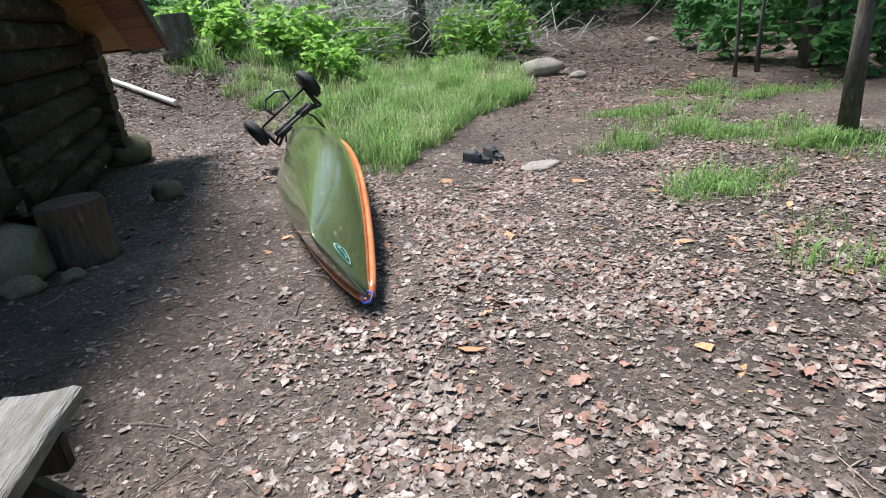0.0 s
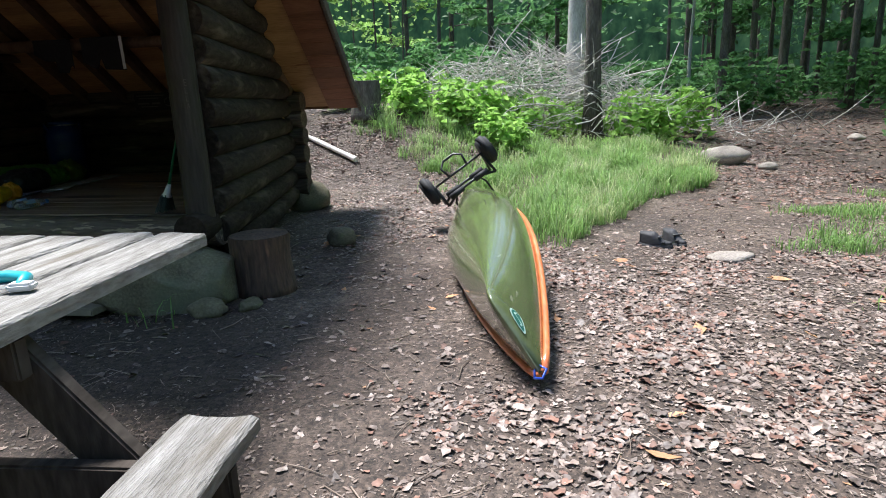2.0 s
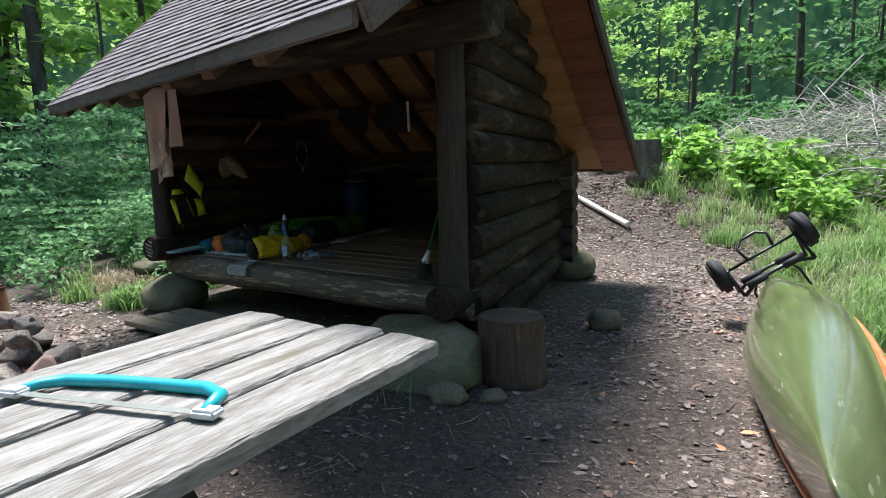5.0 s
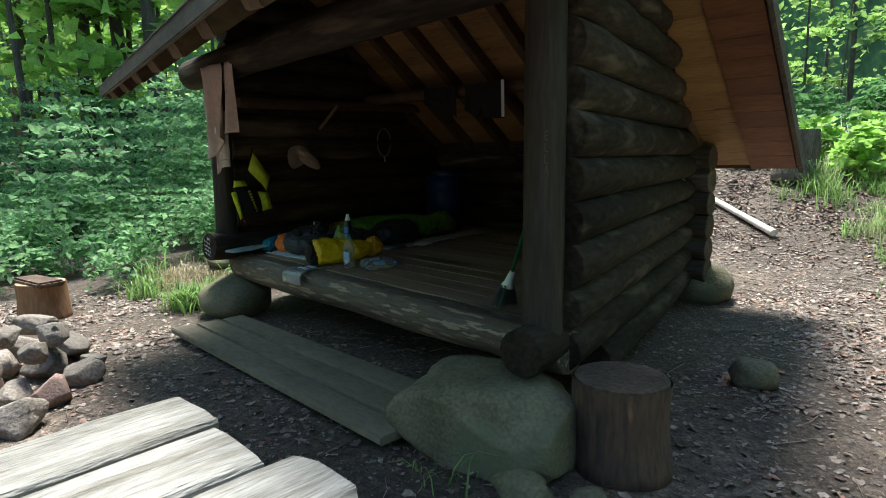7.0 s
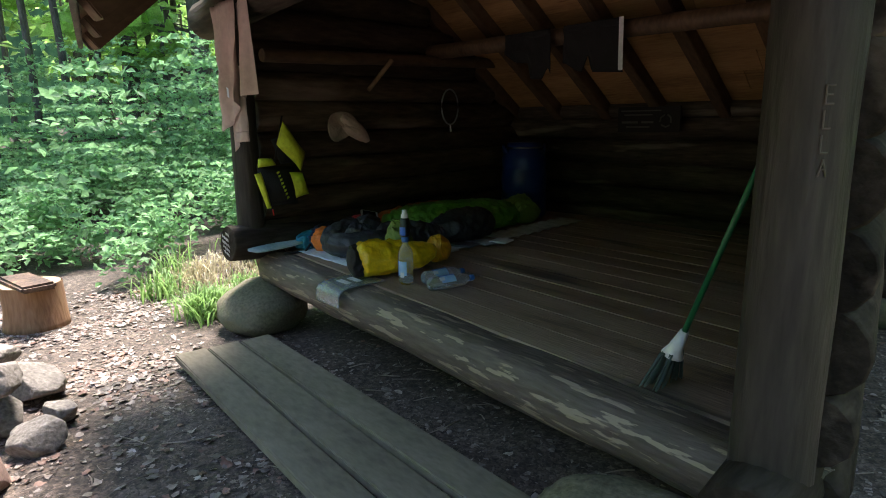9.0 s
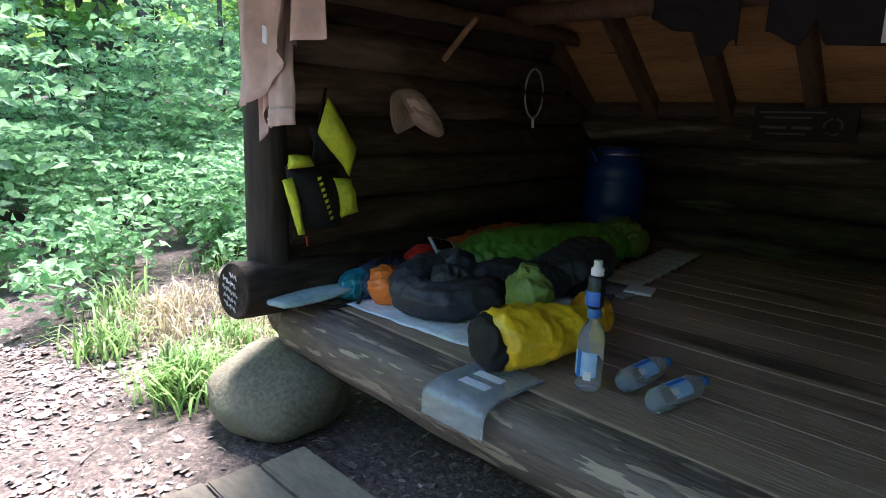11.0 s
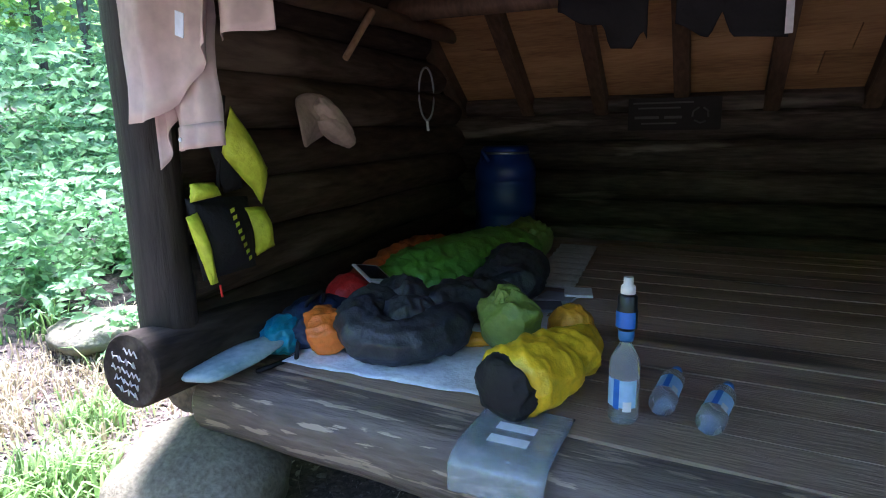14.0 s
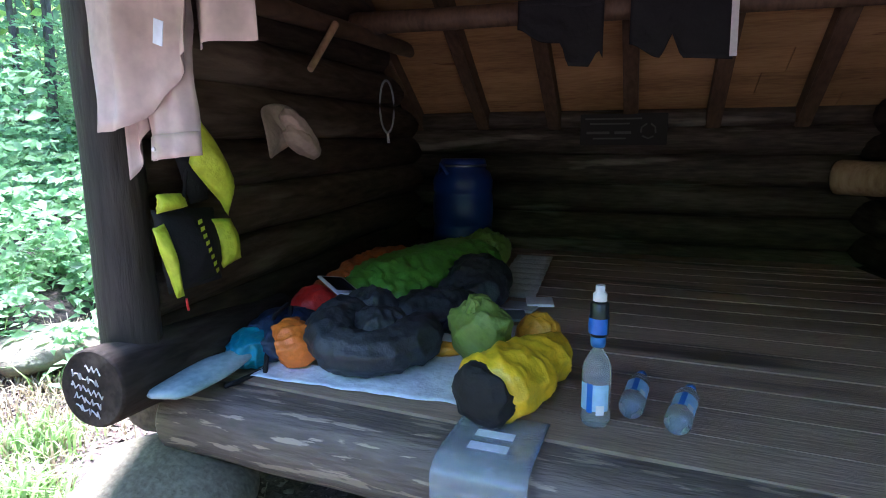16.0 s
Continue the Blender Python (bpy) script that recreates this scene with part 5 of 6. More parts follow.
def shirt_front(u, v):
    zz = 1.95 + (1.452 + 0.012 * u - 1.95) * v
    return (-2.685 + 0.155 * u, -0.045 + 0.025 * math.sin(u * 6 + 1 + v) * (0.3 + v), zz)


def shirt_inner(u, v):
    zz = 1.6 + (1.154 + 0.125 * u - 1.6) * v
    return (-2.955 + 0.09 * u, 0.0 + 0.02 * math.sin(u * 6), zz)


def shirt_cuff(u, v):
    p = shirt_sleeve(u, 0.86 + 0.135 * v)
    return (p[0], p[1] - 0.004, p[2])


sheet("cuff", shirt_cuff, 18, 4, SHIRT, "buttoned cuff", "", 0.003, shirt)
for nm, fn in (("back_panel", shirt_back), ("sleeve", shirt_sleeve), ("front_panel", shirt_front), ("tail_panel", shirt_inner)):
    sheet(nm, fn, 18, 22, SHIRT, "", "", 0.002, shirt)
for i in range(2):
    bm = bmesh.new()
    bmesh.ops.create_cone(bm, cap_ends=True, segments=12, radius1=0.006, radius2=0.005, depth=0.003)
    bmesh.ops.transform(bm, matrix=pose(-2.835 + 0.02 * i, -0.032, 1.232, 90, 0, 0), verts=bm.verts)
    part("button", bm, PAPER, shirt)
tag = part("care_tag", box_bm((0.026, 0.002, 0.052), 0, (0, 0, 0), pose(-2.715, -0.105, 1.478, 10, 20, 0)), plain("tag_white", (0.62, 0.68, 0.85), 0.6), shirt, "white care tag")


def hung(name, x0, x1, y, ztop, legs, zleg, zcrotch, label, seed):
    ob = thing(name, (0, 0, 0), label, "clothes", "black clothes on the pole")

    def fn(u, v):
        cut = zleg + (zcrotch - zleg) * max(0.0, 1 - abs(u - legs) / 0.10) + 0.05 * step(0.3, 0.0, u) + 0.03 * (1 - u) + (0.10 * step(0.62, 0.5, u) if legs > 0.9 else 0)
        zz = ztop + (cut - ztop) * v
        return (x0 + (x1 - x0) * u, y - 0.055 - 0.012 * math.sin(u * 9 + seed) * v + 0.01 * noise.noise(Vector((u * 4, v * 4, seed))), zz)

    sheet("cloth", fn, 26, 14, BLACK_CLOTH, "", "", 0.006, ob)
    sheet("waistband", lambda u, v: (fn(u, 0.14 * v)[0], fn(u, 0.14 * v)[1] - 0.006, fn(u, 0.14 * v)[2]), 26, 3, BLACK_CLOTH, "", "", 0.004, ob)
    return ob


hung("hanging_shirt", -2.37, -1.99, 1.72, 1.86, 0.95, 1.555, 1.635, "black garment hung over the pole to dry", 1)
shorts = hung("black_shorts", -1.88, -1.47, 1.72, 1.86, 0.42, 1.565, 1.665, "black shorts with a white side stripe hung on the pole", 2)
mesh("white_stripe", [(-1.490, 1.652, 1.86), (-1.462, 1.654, 1.86), (-1.456, 1.654, 1.575), (-1.484, 1.652, 1.575)], [(0, 1, 2, 3)], PAPER, shorts, False, "white side stripe")

# ---- small board on the back wall ----
sign = thing("notice_board", (-1.97, 2.79, 1.30), "dark wooden notice board with faint pale lettering and a triangle", "sign")
part("board", box_bm((0.52, 0.02, 0.19), 0.004), plain("sign_stain", (0.016, 0.012, 0.010), 0.8), sign)
SIGN_PAINT = plain("faded_paint", (0.10, 0.09, 0.08), 0.8)
for x, zz, w in ((-0.06, 0.065, 0.34), (-0.08, 0.035, 0.24), (-0.15, -0.02, 0.14), (0.0, -0.02, 0.10), (-0.08, -0.055, 0.2)):
    part("lettering_bar", box_bm((w, 0.004, 0.016 if zz == -0.02 else 0.010), 0, (x, -0.0125, zz)), SIGN_PAINT, sign)
for k in range(3):
    a = k * 2.094 + 1.57
    pts = [(0.15 + 0.045 * math.cos(a + q), -0.013, -0.01 + 0.045 * math.sin(a + q)) for q in (0.2, 1.05, 1.8)]
    v, f = tube_data(pts, [0.006] * 3, 6)
    mesh("arrow", v, f, SIGN_PAINT, sign)

# ---- chalk writing: bars on the log end, letters scratched into the posts ----
CHALK = plain("chalk", (0.55, 0.54, 0.52), 0.9)
chalk = thing("chalk_writing", (-3.155, -0.036, 0.575), "faded white handwriting on the sawn log end", "writing")
for i, (w, zz, x) in enumerate(((0.05, 0.065, 0.03), (0.10, 0.035, 0.0), (0.12, 0.002, 0.0), (0.10, -0.03, 0.0), (0.085, -0.06, 0.0))):
    k = max(5, int(w / 0.007))
    pts = [(x - w / 2 + w * j / k + 0.004 * math.sin(j * 4.7 + i), 0, zz + 0.22 * (j / k - 0.5) * w * -1 + 0.010 * math.sin(j * 2.4 + i * 1.7)) for j in range(k + 1)]
    v, f = tube_data(pts, [0.0022] * (k + 1), 4)
    mesh("stroke", v, f, CHALK, chalk)
SCRATCH = plain("scratched_wood", (0.12, 0.098, 0.08), 0.9)
carve = thing("carved_letters", (0, 0, 0), "pale letters scratched down the dark corner post", "writing")
pc = at(1.015, 0.02)
for k, strokes in enumerate(((((0, 0), (0, 1)), ((0, 1), (1, 1)), ((0, .5), (.8, .5)), ((0, 0), (1, 0))), (((0, 0), (0, 1)), ((0, 0), (0.9, 0))), (((0, 0), (0, 1)), ((0, 0), (0.9, 0))), (((0, 0), (0.5, 1)), ((0.5, 1), (1, 0)), ((0.2, .42), (.8, .42))))):
    for (x0, y0), (x1, y1) in strokes:
        pts = []
        for q in range(5):
            u, w = x0 + (x1 - x0) * q / 4, y0 + (y1 - y0) * q / 4
            a = -0.86 + (u - 0.5) * 0.17
            rad_ = 0.088
            pts.append((pc.x + rad_ * math.cos(a), pc.y + rad_ * math.sin(a), 1.33 - k * 0.046 + w * 0.034))
        v, f = tube_data(pts, [0.002] * 5, 5)
        mesh("letter_stroke", v, f, SCRATCH, carve)

# ---- trees ----
def tree(name, x, y, h, r, bark, label, crown=900, lean=(0, 0), leaf=None, crown_from=0.45, seed=1, spread=2.2, leafsize=0.13):
    rng = np.random.default_rng(seed)
    ob = thing(name, (x, y, ground_z(x, y) - 0.03), label, "tree")
    n = 16
    pts, rad = [], []
    for i in range(n):
        s = i / (n - 1)
        pts.append((lean[0] * s * h + 0.10 * noise.noise(Vector((s * 3, seed, 0))), lean[1] * s * h + 0.10 * noise.noise(Vector((s * 3, seed, 9))), s * h))
        rad.append(r * (1 - 0.82 * s) * (1 + 0.35 * max(0, 1 - s * h / 0.35) ** 2))
    v, f = tube_data(pts, rad, 16, 0.2)
    mesh("trunk", v, f, bark, ob, True)
    cen, lv, lf = [], [], []
    for k in range(9):
        s = crown_from + (1 - crown_from) * (k + 0.5) / 9
        p0 = Vector(pts[int(s * (n - 1))])
        a = k * 2.4 + seed
        L = spread * (1.15 - s * 0.6)
        p1 = p0 + Vector((math.cos(a) * L, math.sin(a) * L, L * 0.35))
        q, g = tube_data(line(p0, p1, 5, 0.15), [r * 0.3, r * 0.22, r * 0.16, r * 0.1, r * 0.04], 6, 0.2)
        lf += [tuple(len(lv) + i for i in t) for t in g]
        lv += q
        for j in range(int(crown / 9)):
            c = p0.lerp(p1, 0.3 + 0.8 * rng.random())
            cen.append((c.x + rng.normal() * 0.35, c.y + rng.normal() * 0.35, c.z + rng.normal() * 0.28))
    mesh("limbs", lv, lf, bark, ob, True)
    if cen:
        v, f = leaf_data(cen, leafsize, rng)
        fast_mesh("crown", v, f, leaf or LEAF_HIGH, ob)
    return ob


tree("tree", 3.30, 9.0, 15, 0.17, BARK, "dark-barked tree at the edge of the grass", 450, (0.006, 0), seed=2)
tree("tree", 3.05, 10.6, 17, 0.21, PALE_BARK, "pale-barked tree behind the dark trunk", 450, (0.01, 0), seed=3)
tree("tree", 5.95, 0.62, 14, 0.058, BARK, "dark lichened tree trunk beside the camp", 1500, (0.012, -0.01), seed=4)
tree("tree", 8.2, 4.2, 16, 0.12, BARK, "dark tree trunk beside the trail", 1500, (0.006, 0), seed=5)
tree("tree", 8.9, 4.6, 15, 0.10, BARK, "dark tree trunk beside the trail", 1200, (0.0, 0), seed=6)
tree("sapling", 7.1, 4.1, 6, 0.022, BARK, "thin pale sapling beside the trail", 400, (-0.02, 0.01), seed=7, crown_from=0.3, spread=1.0)
tree("sapling", 7.5, 4.25, 6.5, 0.026, BARK, "thin pale sapling beside the trail", 400, (0.02, 0.0), seed=8, crown_from=0.3, spread=1.0)
tree("sapling", 6.6, 15.5, 8, 0.06, PALE_BARK, "slender white birch at the wood's edge", 500, (0.01, 0.0), seed=9, crown_from=0.5, spread=1.0)
tree("tree", 10.5, 14.5, 17, 0.10, BARK, "tall tree beyond the trail", 1500, seed=10)

# old sawn stump behind the shelter
round_block("old_stump", -0.80, 7.2, 0.24, 0.68, "grey weathered tree stump behind the shelter", top=DEADWOOD, side=BARK, flare=0.35)
lg = log("fallen_log", (-1.75, 6.5, ground_z(-1.75, 6.5) + 0.05), (-0.58, 5.6, ground_z(-0.58, 5.6) + 0.06), 0.035, 0.045, DEADWOOD, None, 10, 10, 0.2)
tagged(lg, "pale fallen log lying on the bank", "log")


# ---- undergrowth ----
def stuff(name, v, f, mat, label):
    return tagged(fast_mesh(name, v, f, mat), label, "plants", "", "stuff")


def shrub_field(name, n_plants, region, hmin, hmax, per, size, mat, label, seed, keep=lambda x, y: True, up=0.5):
    rng = np.random.default_rng(seed)
    cen = []
    made = 0
    while made < n_plants:
        x, y = rng.uniform(region[0], region[1]), rng.uniform(region[2], region[3])
        made += 1
        if not keep(x, y):
            continue
        g = ground_z(x, y)
        h = rng.uniform(hmin, hmax)
        w = h * rng.uniform(0.25, 0.45) + 0.12
        k = int(per * (0.5 + h / hmax))
        a, rr = rng.uniform(0, 6.283, k), np.sqrt(rng.random(k)) * w
        t = rng.random(k) ** 0.75
        tiers = np.round(t * 6) / 6 * 0.7 + t * 0.3
        cen.append(np.stack([x + np.cos(a) * rr * (1.15 - t * 0.6), y + np.sin(a) * rr * (1.15 - t * 0.6), g + h * (0.12 + 0.9 * tiers)], 1))
    c = np.concatenate(cen)
    v, f = leaf_data(c, size, rng, up)
    ob = stuff(name, v, f, mat, label)
    return ob


def stem_mesh(lines, mat, name, label):
    sv, sf = [], []
    for pts, rad, seg in lines:
        q, g = tube_data(pts, rad, seg, 0.1)
        k = len(sv)
        sv += [tuple(p) for p in q]
        for t in g:
            for i in range(1, len(t) - 1):
                sf.append((k + t[0], k + t[i], k + t[i + 1]))
    return stuff(name, np.array(sv), np.array(sf), mat, label)


def left_side(x, y):
    return x < -4.9 - 0.35 * math.sin(y * 1.3) - (0.9 if y < -0.3 else 0) + 0.25 * max(0, y - 1.2) or (y > 4.2 and x < -1.5)


shrub_field("undergrowth", 950, (-13, -3.9, -2.5, 14), 0.25, 0.75, 130, 0.048, LEAF_LIGHT, "dense light green leafy undergrowth", 11, left_side)
shrub_field("tall_shrubs", 130, (-17, -5.6, -3, 14), 0.7, 2.4, 230, 0.062, LEAF_LIGHT, "tall light green shrubs at the wood's edge", 12, lambda x, y: x < -6.4 - 0.2 * y or y > 7)
shrub_field("saplings_west", 34, (-12, -5.4, -2.5, 10), 0.9, 2.4, 200, 0.07, LEAF_LIGHT, "light green saplings with broad leaves west of the camp", 19, lambda x, y: x < -6.3 - 0.15 * y, up=0.7)
rs_ = random.Random(77)
for k in range(16):
    tx, ty = rs_.uniform(-14, -8.0), -1.5 + 0.75 * k + rs_.uniform(-0.3, 0.3)
    tree("tree", tx, ty, rs_.uniform(11, 15), rs_.uniform(0.04, 0.085), BARK, "slim dark trunk among the western undergrowth", 130, (rs_.gauss(0, 0.02), rs_.gauss(0, 0.02)), seed=100 + k, crown_from=0.30, spread=2.0, leafsize=0.16)
shrub_field("low_plants", 260, (-6.0, -4.05, 0.9, 7), 0.08, 0.34, 60, 0.042, LEAF_LIGHT, "low pale green plants on the bank", 18, lambda x, y: x < -4.35 + 0.3 * math.sin(y * 2.1))
shrub_field("brambles", 90, (-0.6, 5.9, 7.8, 11.2), 0.12, 0.95, 62, 0.12, LEAF_BUSH, "green bramble bushes round the tree", 13,
            lambda x, y: (x - 2.4) ** 2 / 10 + (y - 9.3) ** 2 / 3.2 < 1 and not (abs(x - 3.3) < 0.35 and y < 9.2))
shrub_field("brambles_bank", 46, (-1.8, 1.9, 6.4, 9.5), 0.2, 0.8, 70, 0.10, LEAF_BUSH, "green brambles on the bank", 14, lambda x, y: y > 7.2 or x > 1.0)
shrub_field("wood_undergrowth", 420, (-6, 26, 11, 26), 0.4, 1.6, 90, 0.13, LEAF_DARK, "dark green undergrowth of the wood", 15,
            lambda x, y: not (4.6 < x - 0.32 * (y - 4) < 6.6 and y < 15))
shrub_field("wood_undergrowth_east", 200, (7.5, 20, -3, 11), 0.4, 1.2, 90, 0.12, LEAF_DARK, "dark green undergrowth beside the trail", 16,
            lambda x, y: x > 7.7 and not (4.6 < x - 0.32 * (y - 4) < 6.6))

# brush pile of grey dead branches
rb = random.Random(8)
lines_ = []
for i in range(1900):
    x, y = rb.gauss(2.6, 1.7), rb.gauss(9.75, 0.85)
    g = ground_z(x, y)
    z0 = g + rb.uniform(0.1, 1.75) * math.exp(-((x - 2.4) / 2.4) ** 2)
    a, L, t = rb.uniform(-3.14, 3.14), rb.uniform(0.25, 1.1), rb.uniform(-0.35, 0.8)
    d = Vector((math.cos(a), math.sin(a) * 0.6, t)) * L
    p0 = Vector((x, y, z0))
    r = rb.choice((0.004, 0.006, 0.008, 0.013))
    lines_.append(([p0, p0 + d * 0.5 + Vector((0, 0, rb.uniform(-0.08, 0.12))), p0 + d], [r, r * 0.7, r * 0.25], 5))
stem_mesh(lines_, DEADWOOD, "brush_pile", "pile of grey dead branches behind the bushes")
lines_ = []
for a, b, r in (((2.4, 9.8, 1.0), (5.0, 10.8, 1.7), 0.04), ((0.8, 9.5, 1.2), (2.1, 10.2, 3.0), 0.025), ((1.0, 9.2, 1.3), (3.0, 10, 1.35), 0.035), ((4.6, 10, 0.6), (5.2, 10.4, 2.2), 0.02)):
    lines_.append((line(a, b, 6, 0.1), [r * (1 - 0.13 * i) for i in range(6)], 8))
stem_mesh(lines_, DEADWOOD, "dead_limbs", "long grey dead limbs leaning out of the brush pile")

# the wood beyond: trunks, and leaves in layers
rw = random.Random(21)
nw = np.random.default_rng(22)
tv, cen_d, cen_h = [], [], []
count = 0
while count < 330:
    a, d = rw.uniform(-math.pi, math.pi), rw.uniform(12.5, 42) if count < 260 else rw.uniform(17, 42)
    x, y = 1 + d * math.sin(a), d * math.cos(a)
    if d < 16 and abs(a) > 2.0 or (4.3 < x - 0.32 * (y - 4) < 7.0 and 0 < y < 14) or (0 < y < 14 and -3 < x < 7.5) or (y < 19 and -8 < x < 5) or (y < 0 and d < 20):
        continue
    count += 1
    g, h, r = ground_z(x, y), rw.uniform(13, 20), rw.choice((0.05, 0.07, 0.09, 0.12, 0.16))
    lean = Vector((rw.gauss(0, 0.02), rw.gauss(0, 0.02), 1))
    tv.append(([Vector((x, y, g - 0.1)) + lean * (h * s) for s in (0, 0.03, 0.3, 0.65, 1)], [r * 1.4, r, r * 0.8, r * 0.5, r * 0.1], 8))
    # trees to the west take the brighter leaves, sunlight put into the colour
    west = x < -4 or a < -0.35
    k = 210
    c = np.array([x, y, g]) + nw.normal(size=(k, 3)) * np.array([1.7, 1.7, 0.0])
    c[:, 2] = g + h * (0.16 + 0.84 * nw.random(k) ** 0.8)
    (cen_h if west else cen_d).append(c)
    for b in range(5):
        z0 = h * rw.uniform(0.12, 0.7)
        an, L = rw.uniform(0, 6.28), rw.uniform(0.8, 2.2)
        p0 = Vector((x, y, g)) + lean * z0
        p1 = p0 + Vector((math.cos(an) * L, math.sin(an) * L, L * rw.uniform(-0.1, 0.5)))
        tv.append(([p0, p1], [r * 0.25, 0.008], 5))
        cc = np.array([p0.lerp(p1, q) for q in (0.5, 0.75, 1.0)])
        c = np.repeat(cc, 26, 0) + nw.normal(size=(78, 3)) * np.array([0.42, 0.42, 0.11])
        (cen_h if west else cen_d).append(c)
tagged(stem_mesh(tv, BARK, "far_trunks", "trunks and boughs of the wood around the camp"), "", "trees")
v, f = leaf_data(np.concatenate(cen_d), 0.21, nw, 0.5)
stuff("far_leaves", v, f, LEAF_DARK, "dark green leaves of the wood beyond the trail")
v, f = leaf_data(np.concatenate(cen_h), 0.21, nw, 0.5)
stuff("far_leaves_west", v, f, LEAF_HIGH, "bright green leaves of the wood west of the camp, sunlight put into their colour")
bd = []
for i in range(73):
    a = i * 2 * math.pi / 72
    for hh in (-3, 22):
        bd.append((70 * math.cos(a), 70 * math.sin(a), hh))
BACK = shader("wooded_distance", [(0.022, 0.055, 0.02), (0.065, 0.15, 0.05), (0.16, 0.29, 0.09)], 0.35, 0.9, 0, (1, 1, 0.6), 1.6)
tagged(mesh("backdrop", bd, [(2 * i, 2 * i + 2, 2 * i + 3, 2 * i + 1) for i in range(72)], BACK), "green wooded distance", "backdrop", "", "structure")


# ---- grass ----
def grass_patch(spots, n, hmin, hmax, mat, name, label, seed, width=0.006, inside=None):
    """Blades that rise and arch over, in tufts; spots: centre, spread and weight."""
    rng = np.random.default_rng(seed)
    tot = sum(q[4] for q in spots)
    pts = []
    for cx, cy, rx, ry, wt in spots:
        m = int(n * wt / tot)
        tuft = rng.normal(size=(max(1, m // 60), 2)) * np.array([rx, ry]) * 0.5 + np.array([cx, cy])
        pts.append(tuft[rng.integers(0, len(tuft), m)] + rng.normal(size=(m, 2)) * 0.085)
    p = np.concatenate(pts)
    if inside:
        p = p[np.array([inside(x, y) for x, y in p])]
    m = len(p)
    g = np.array([ground_z(x, y) for x, y in p]) - 0.01
    clump = np.array([noise.noise(Vector((x * 1.6, y * 1.6, seed))) for x, y in p])
    h = rng.uniform(hmin, hmax, m) * np.clip(0.95 + 1.1 * clump, 0.3, 1.7)
    a = rng.uniform(0, 6.283, m) + 1.5 * clump
    d = np.stack([np.cos(a), np.sin(a), np.zeros(m)], 1)
    w = (width * rng.uniform(0.6, 1.4, m))[:, None]
    side = np.stack([-np.sin(a), np.cos(a), np.zeros(m)], 1) * w
    b = (rng.uniform(0.15, 1.25, m) ** 1.3 * h)[:, None]
    base = np.stack([p[:, 0], p[:, 1], g], 1)
    up = np.array([0, 0, 1.0]) * h[:, None]
    V = np.empty((m, 7, 3))
    V[:, 0], V[:, 1] = base - side, base + side
    for k, (rise, out, wd) in enumerate(((0.48, 0.16, 0.9), (0.82, 0.52, 0.65))):
        c = base + up * rise + d * b * out
        V[:, 2 + 2 * k], V[:, 3 + 2 * k] = c - side * wd, c + side * wd
    V[:, 6] = base + up * (0.98 - 0.22 * np.clip(b / h[:, None], 0, 1.3)) + d * b
    k = np.arange(m)[:, None] * 7
    F = np.concatenate([k + [q] for q in ((0, 1, 3), (0, 3, 2), (2, 3, 5), (2, 5, 4), (4, 5, 6))])
    return stuff(name, V.reshape(-1, 3), F, mat, label)


def meadow(x, y):
    """The grass behind the canoe ends at the trail."""
    wob = 0.22 * noise.noise(Vector((x * 1.3, y * 1.3, 7)))
    trail = 2.45 + 0.47 * (y - 1.1) if y < 3.2 else 3.44 + 0.75 * (y - 3.2) if y < 4.6 else 4.5 + 0.12 * (y - 4.6)
    if noise.noise(Vector((x * 2.7, y * 2.7, 12))) < -0.22:
        return False
    return x < trail + wob and y > 1.15 + 0.9 * max(0.0, 2.2 - x) + wob


FIELD = [(3.0, 5.0, 1.5, 1.7, 6), (2.9, 3.2, 1.0, 1.2, 4.5), (2.5, 2.0, 0.6, 0.7, 1.6), (3.9, 4.4, 0.7, 0.9, 2.4), (2.2, 6.6, 1.0, 1.0, 2.5), (3.4, 7.3, 1.5, 0.8, 3.2), (0.9, 7.2, 0.7, 0.5, 0.5), (0.2, 6.2, 0.8, 0.6, 0.4), (0.9, 5.6, 0.4, 0.4, 0.4), (-0.5, 7.0, 0.5, 0.3, 0.4), (0.3, 7.6, 0.6, 0.3, 0.4), (1.6, 4.6, 0.4, 0.9, 0.9)]
grass_patch(FIELD, 40000, 0.05, 0.32, GRASS, "grass", "fresh green grass beside the canoe", 31, 0.004, meadow)
grass_patch(FIELD, 14000, 0.07, 0.32, GRASS_PALE, "pale_grass", "paler dry grass among the green", 35, 0.0028, meadow)
grass_patch([(4.55, -0.1, 0.35, 0.22, 1.5), (5.25, 2.5, 0.6, 0.5, 1.0), (5.2, 1.5, 0.6, 0.35, 1.1), (5.7, 0.55, 0.35, 0.22, 1.3), (4.5, -1.4, 0.25, 0.5, 0.6), (4.42, 1.32, 0.25, 0.2, 0.5), (5.6, 1.1, 0.5, 0.25, 0.7), (4.3, -2.1, 0.2, 0.4, 0.2), (6.9, 2.8, 0.9, 0.5, 1.2), (6.4, 3.4, 0.7, 0.3, 0.5), (6.2, 0.0, 0.4, 0.5, 1.0)],
            9000, 0.03, 0.15, GRASS, "grass_tufts", "green grass tufts along the trail", 32, 0.0035)
grass_patch([(-3.60, -0.02, 0.10, 0.10, 1.2), (-3.95, 0.45, 0.25, 0.2, 0.5), (-4.3, -0.35, 0.3, 0.2, 0.3), (-3.75, 1.1, 0.16, 0.3, 0.6), (0.05, -0.52, 0.04, 0.04, 0.03), (-4.7, 0.6, 0.4, 0.6, 0.5)],
            1500, 0.08, 0.26, GRASS, "grass_clump", "long green grass by the boulder", 33, 0.006)
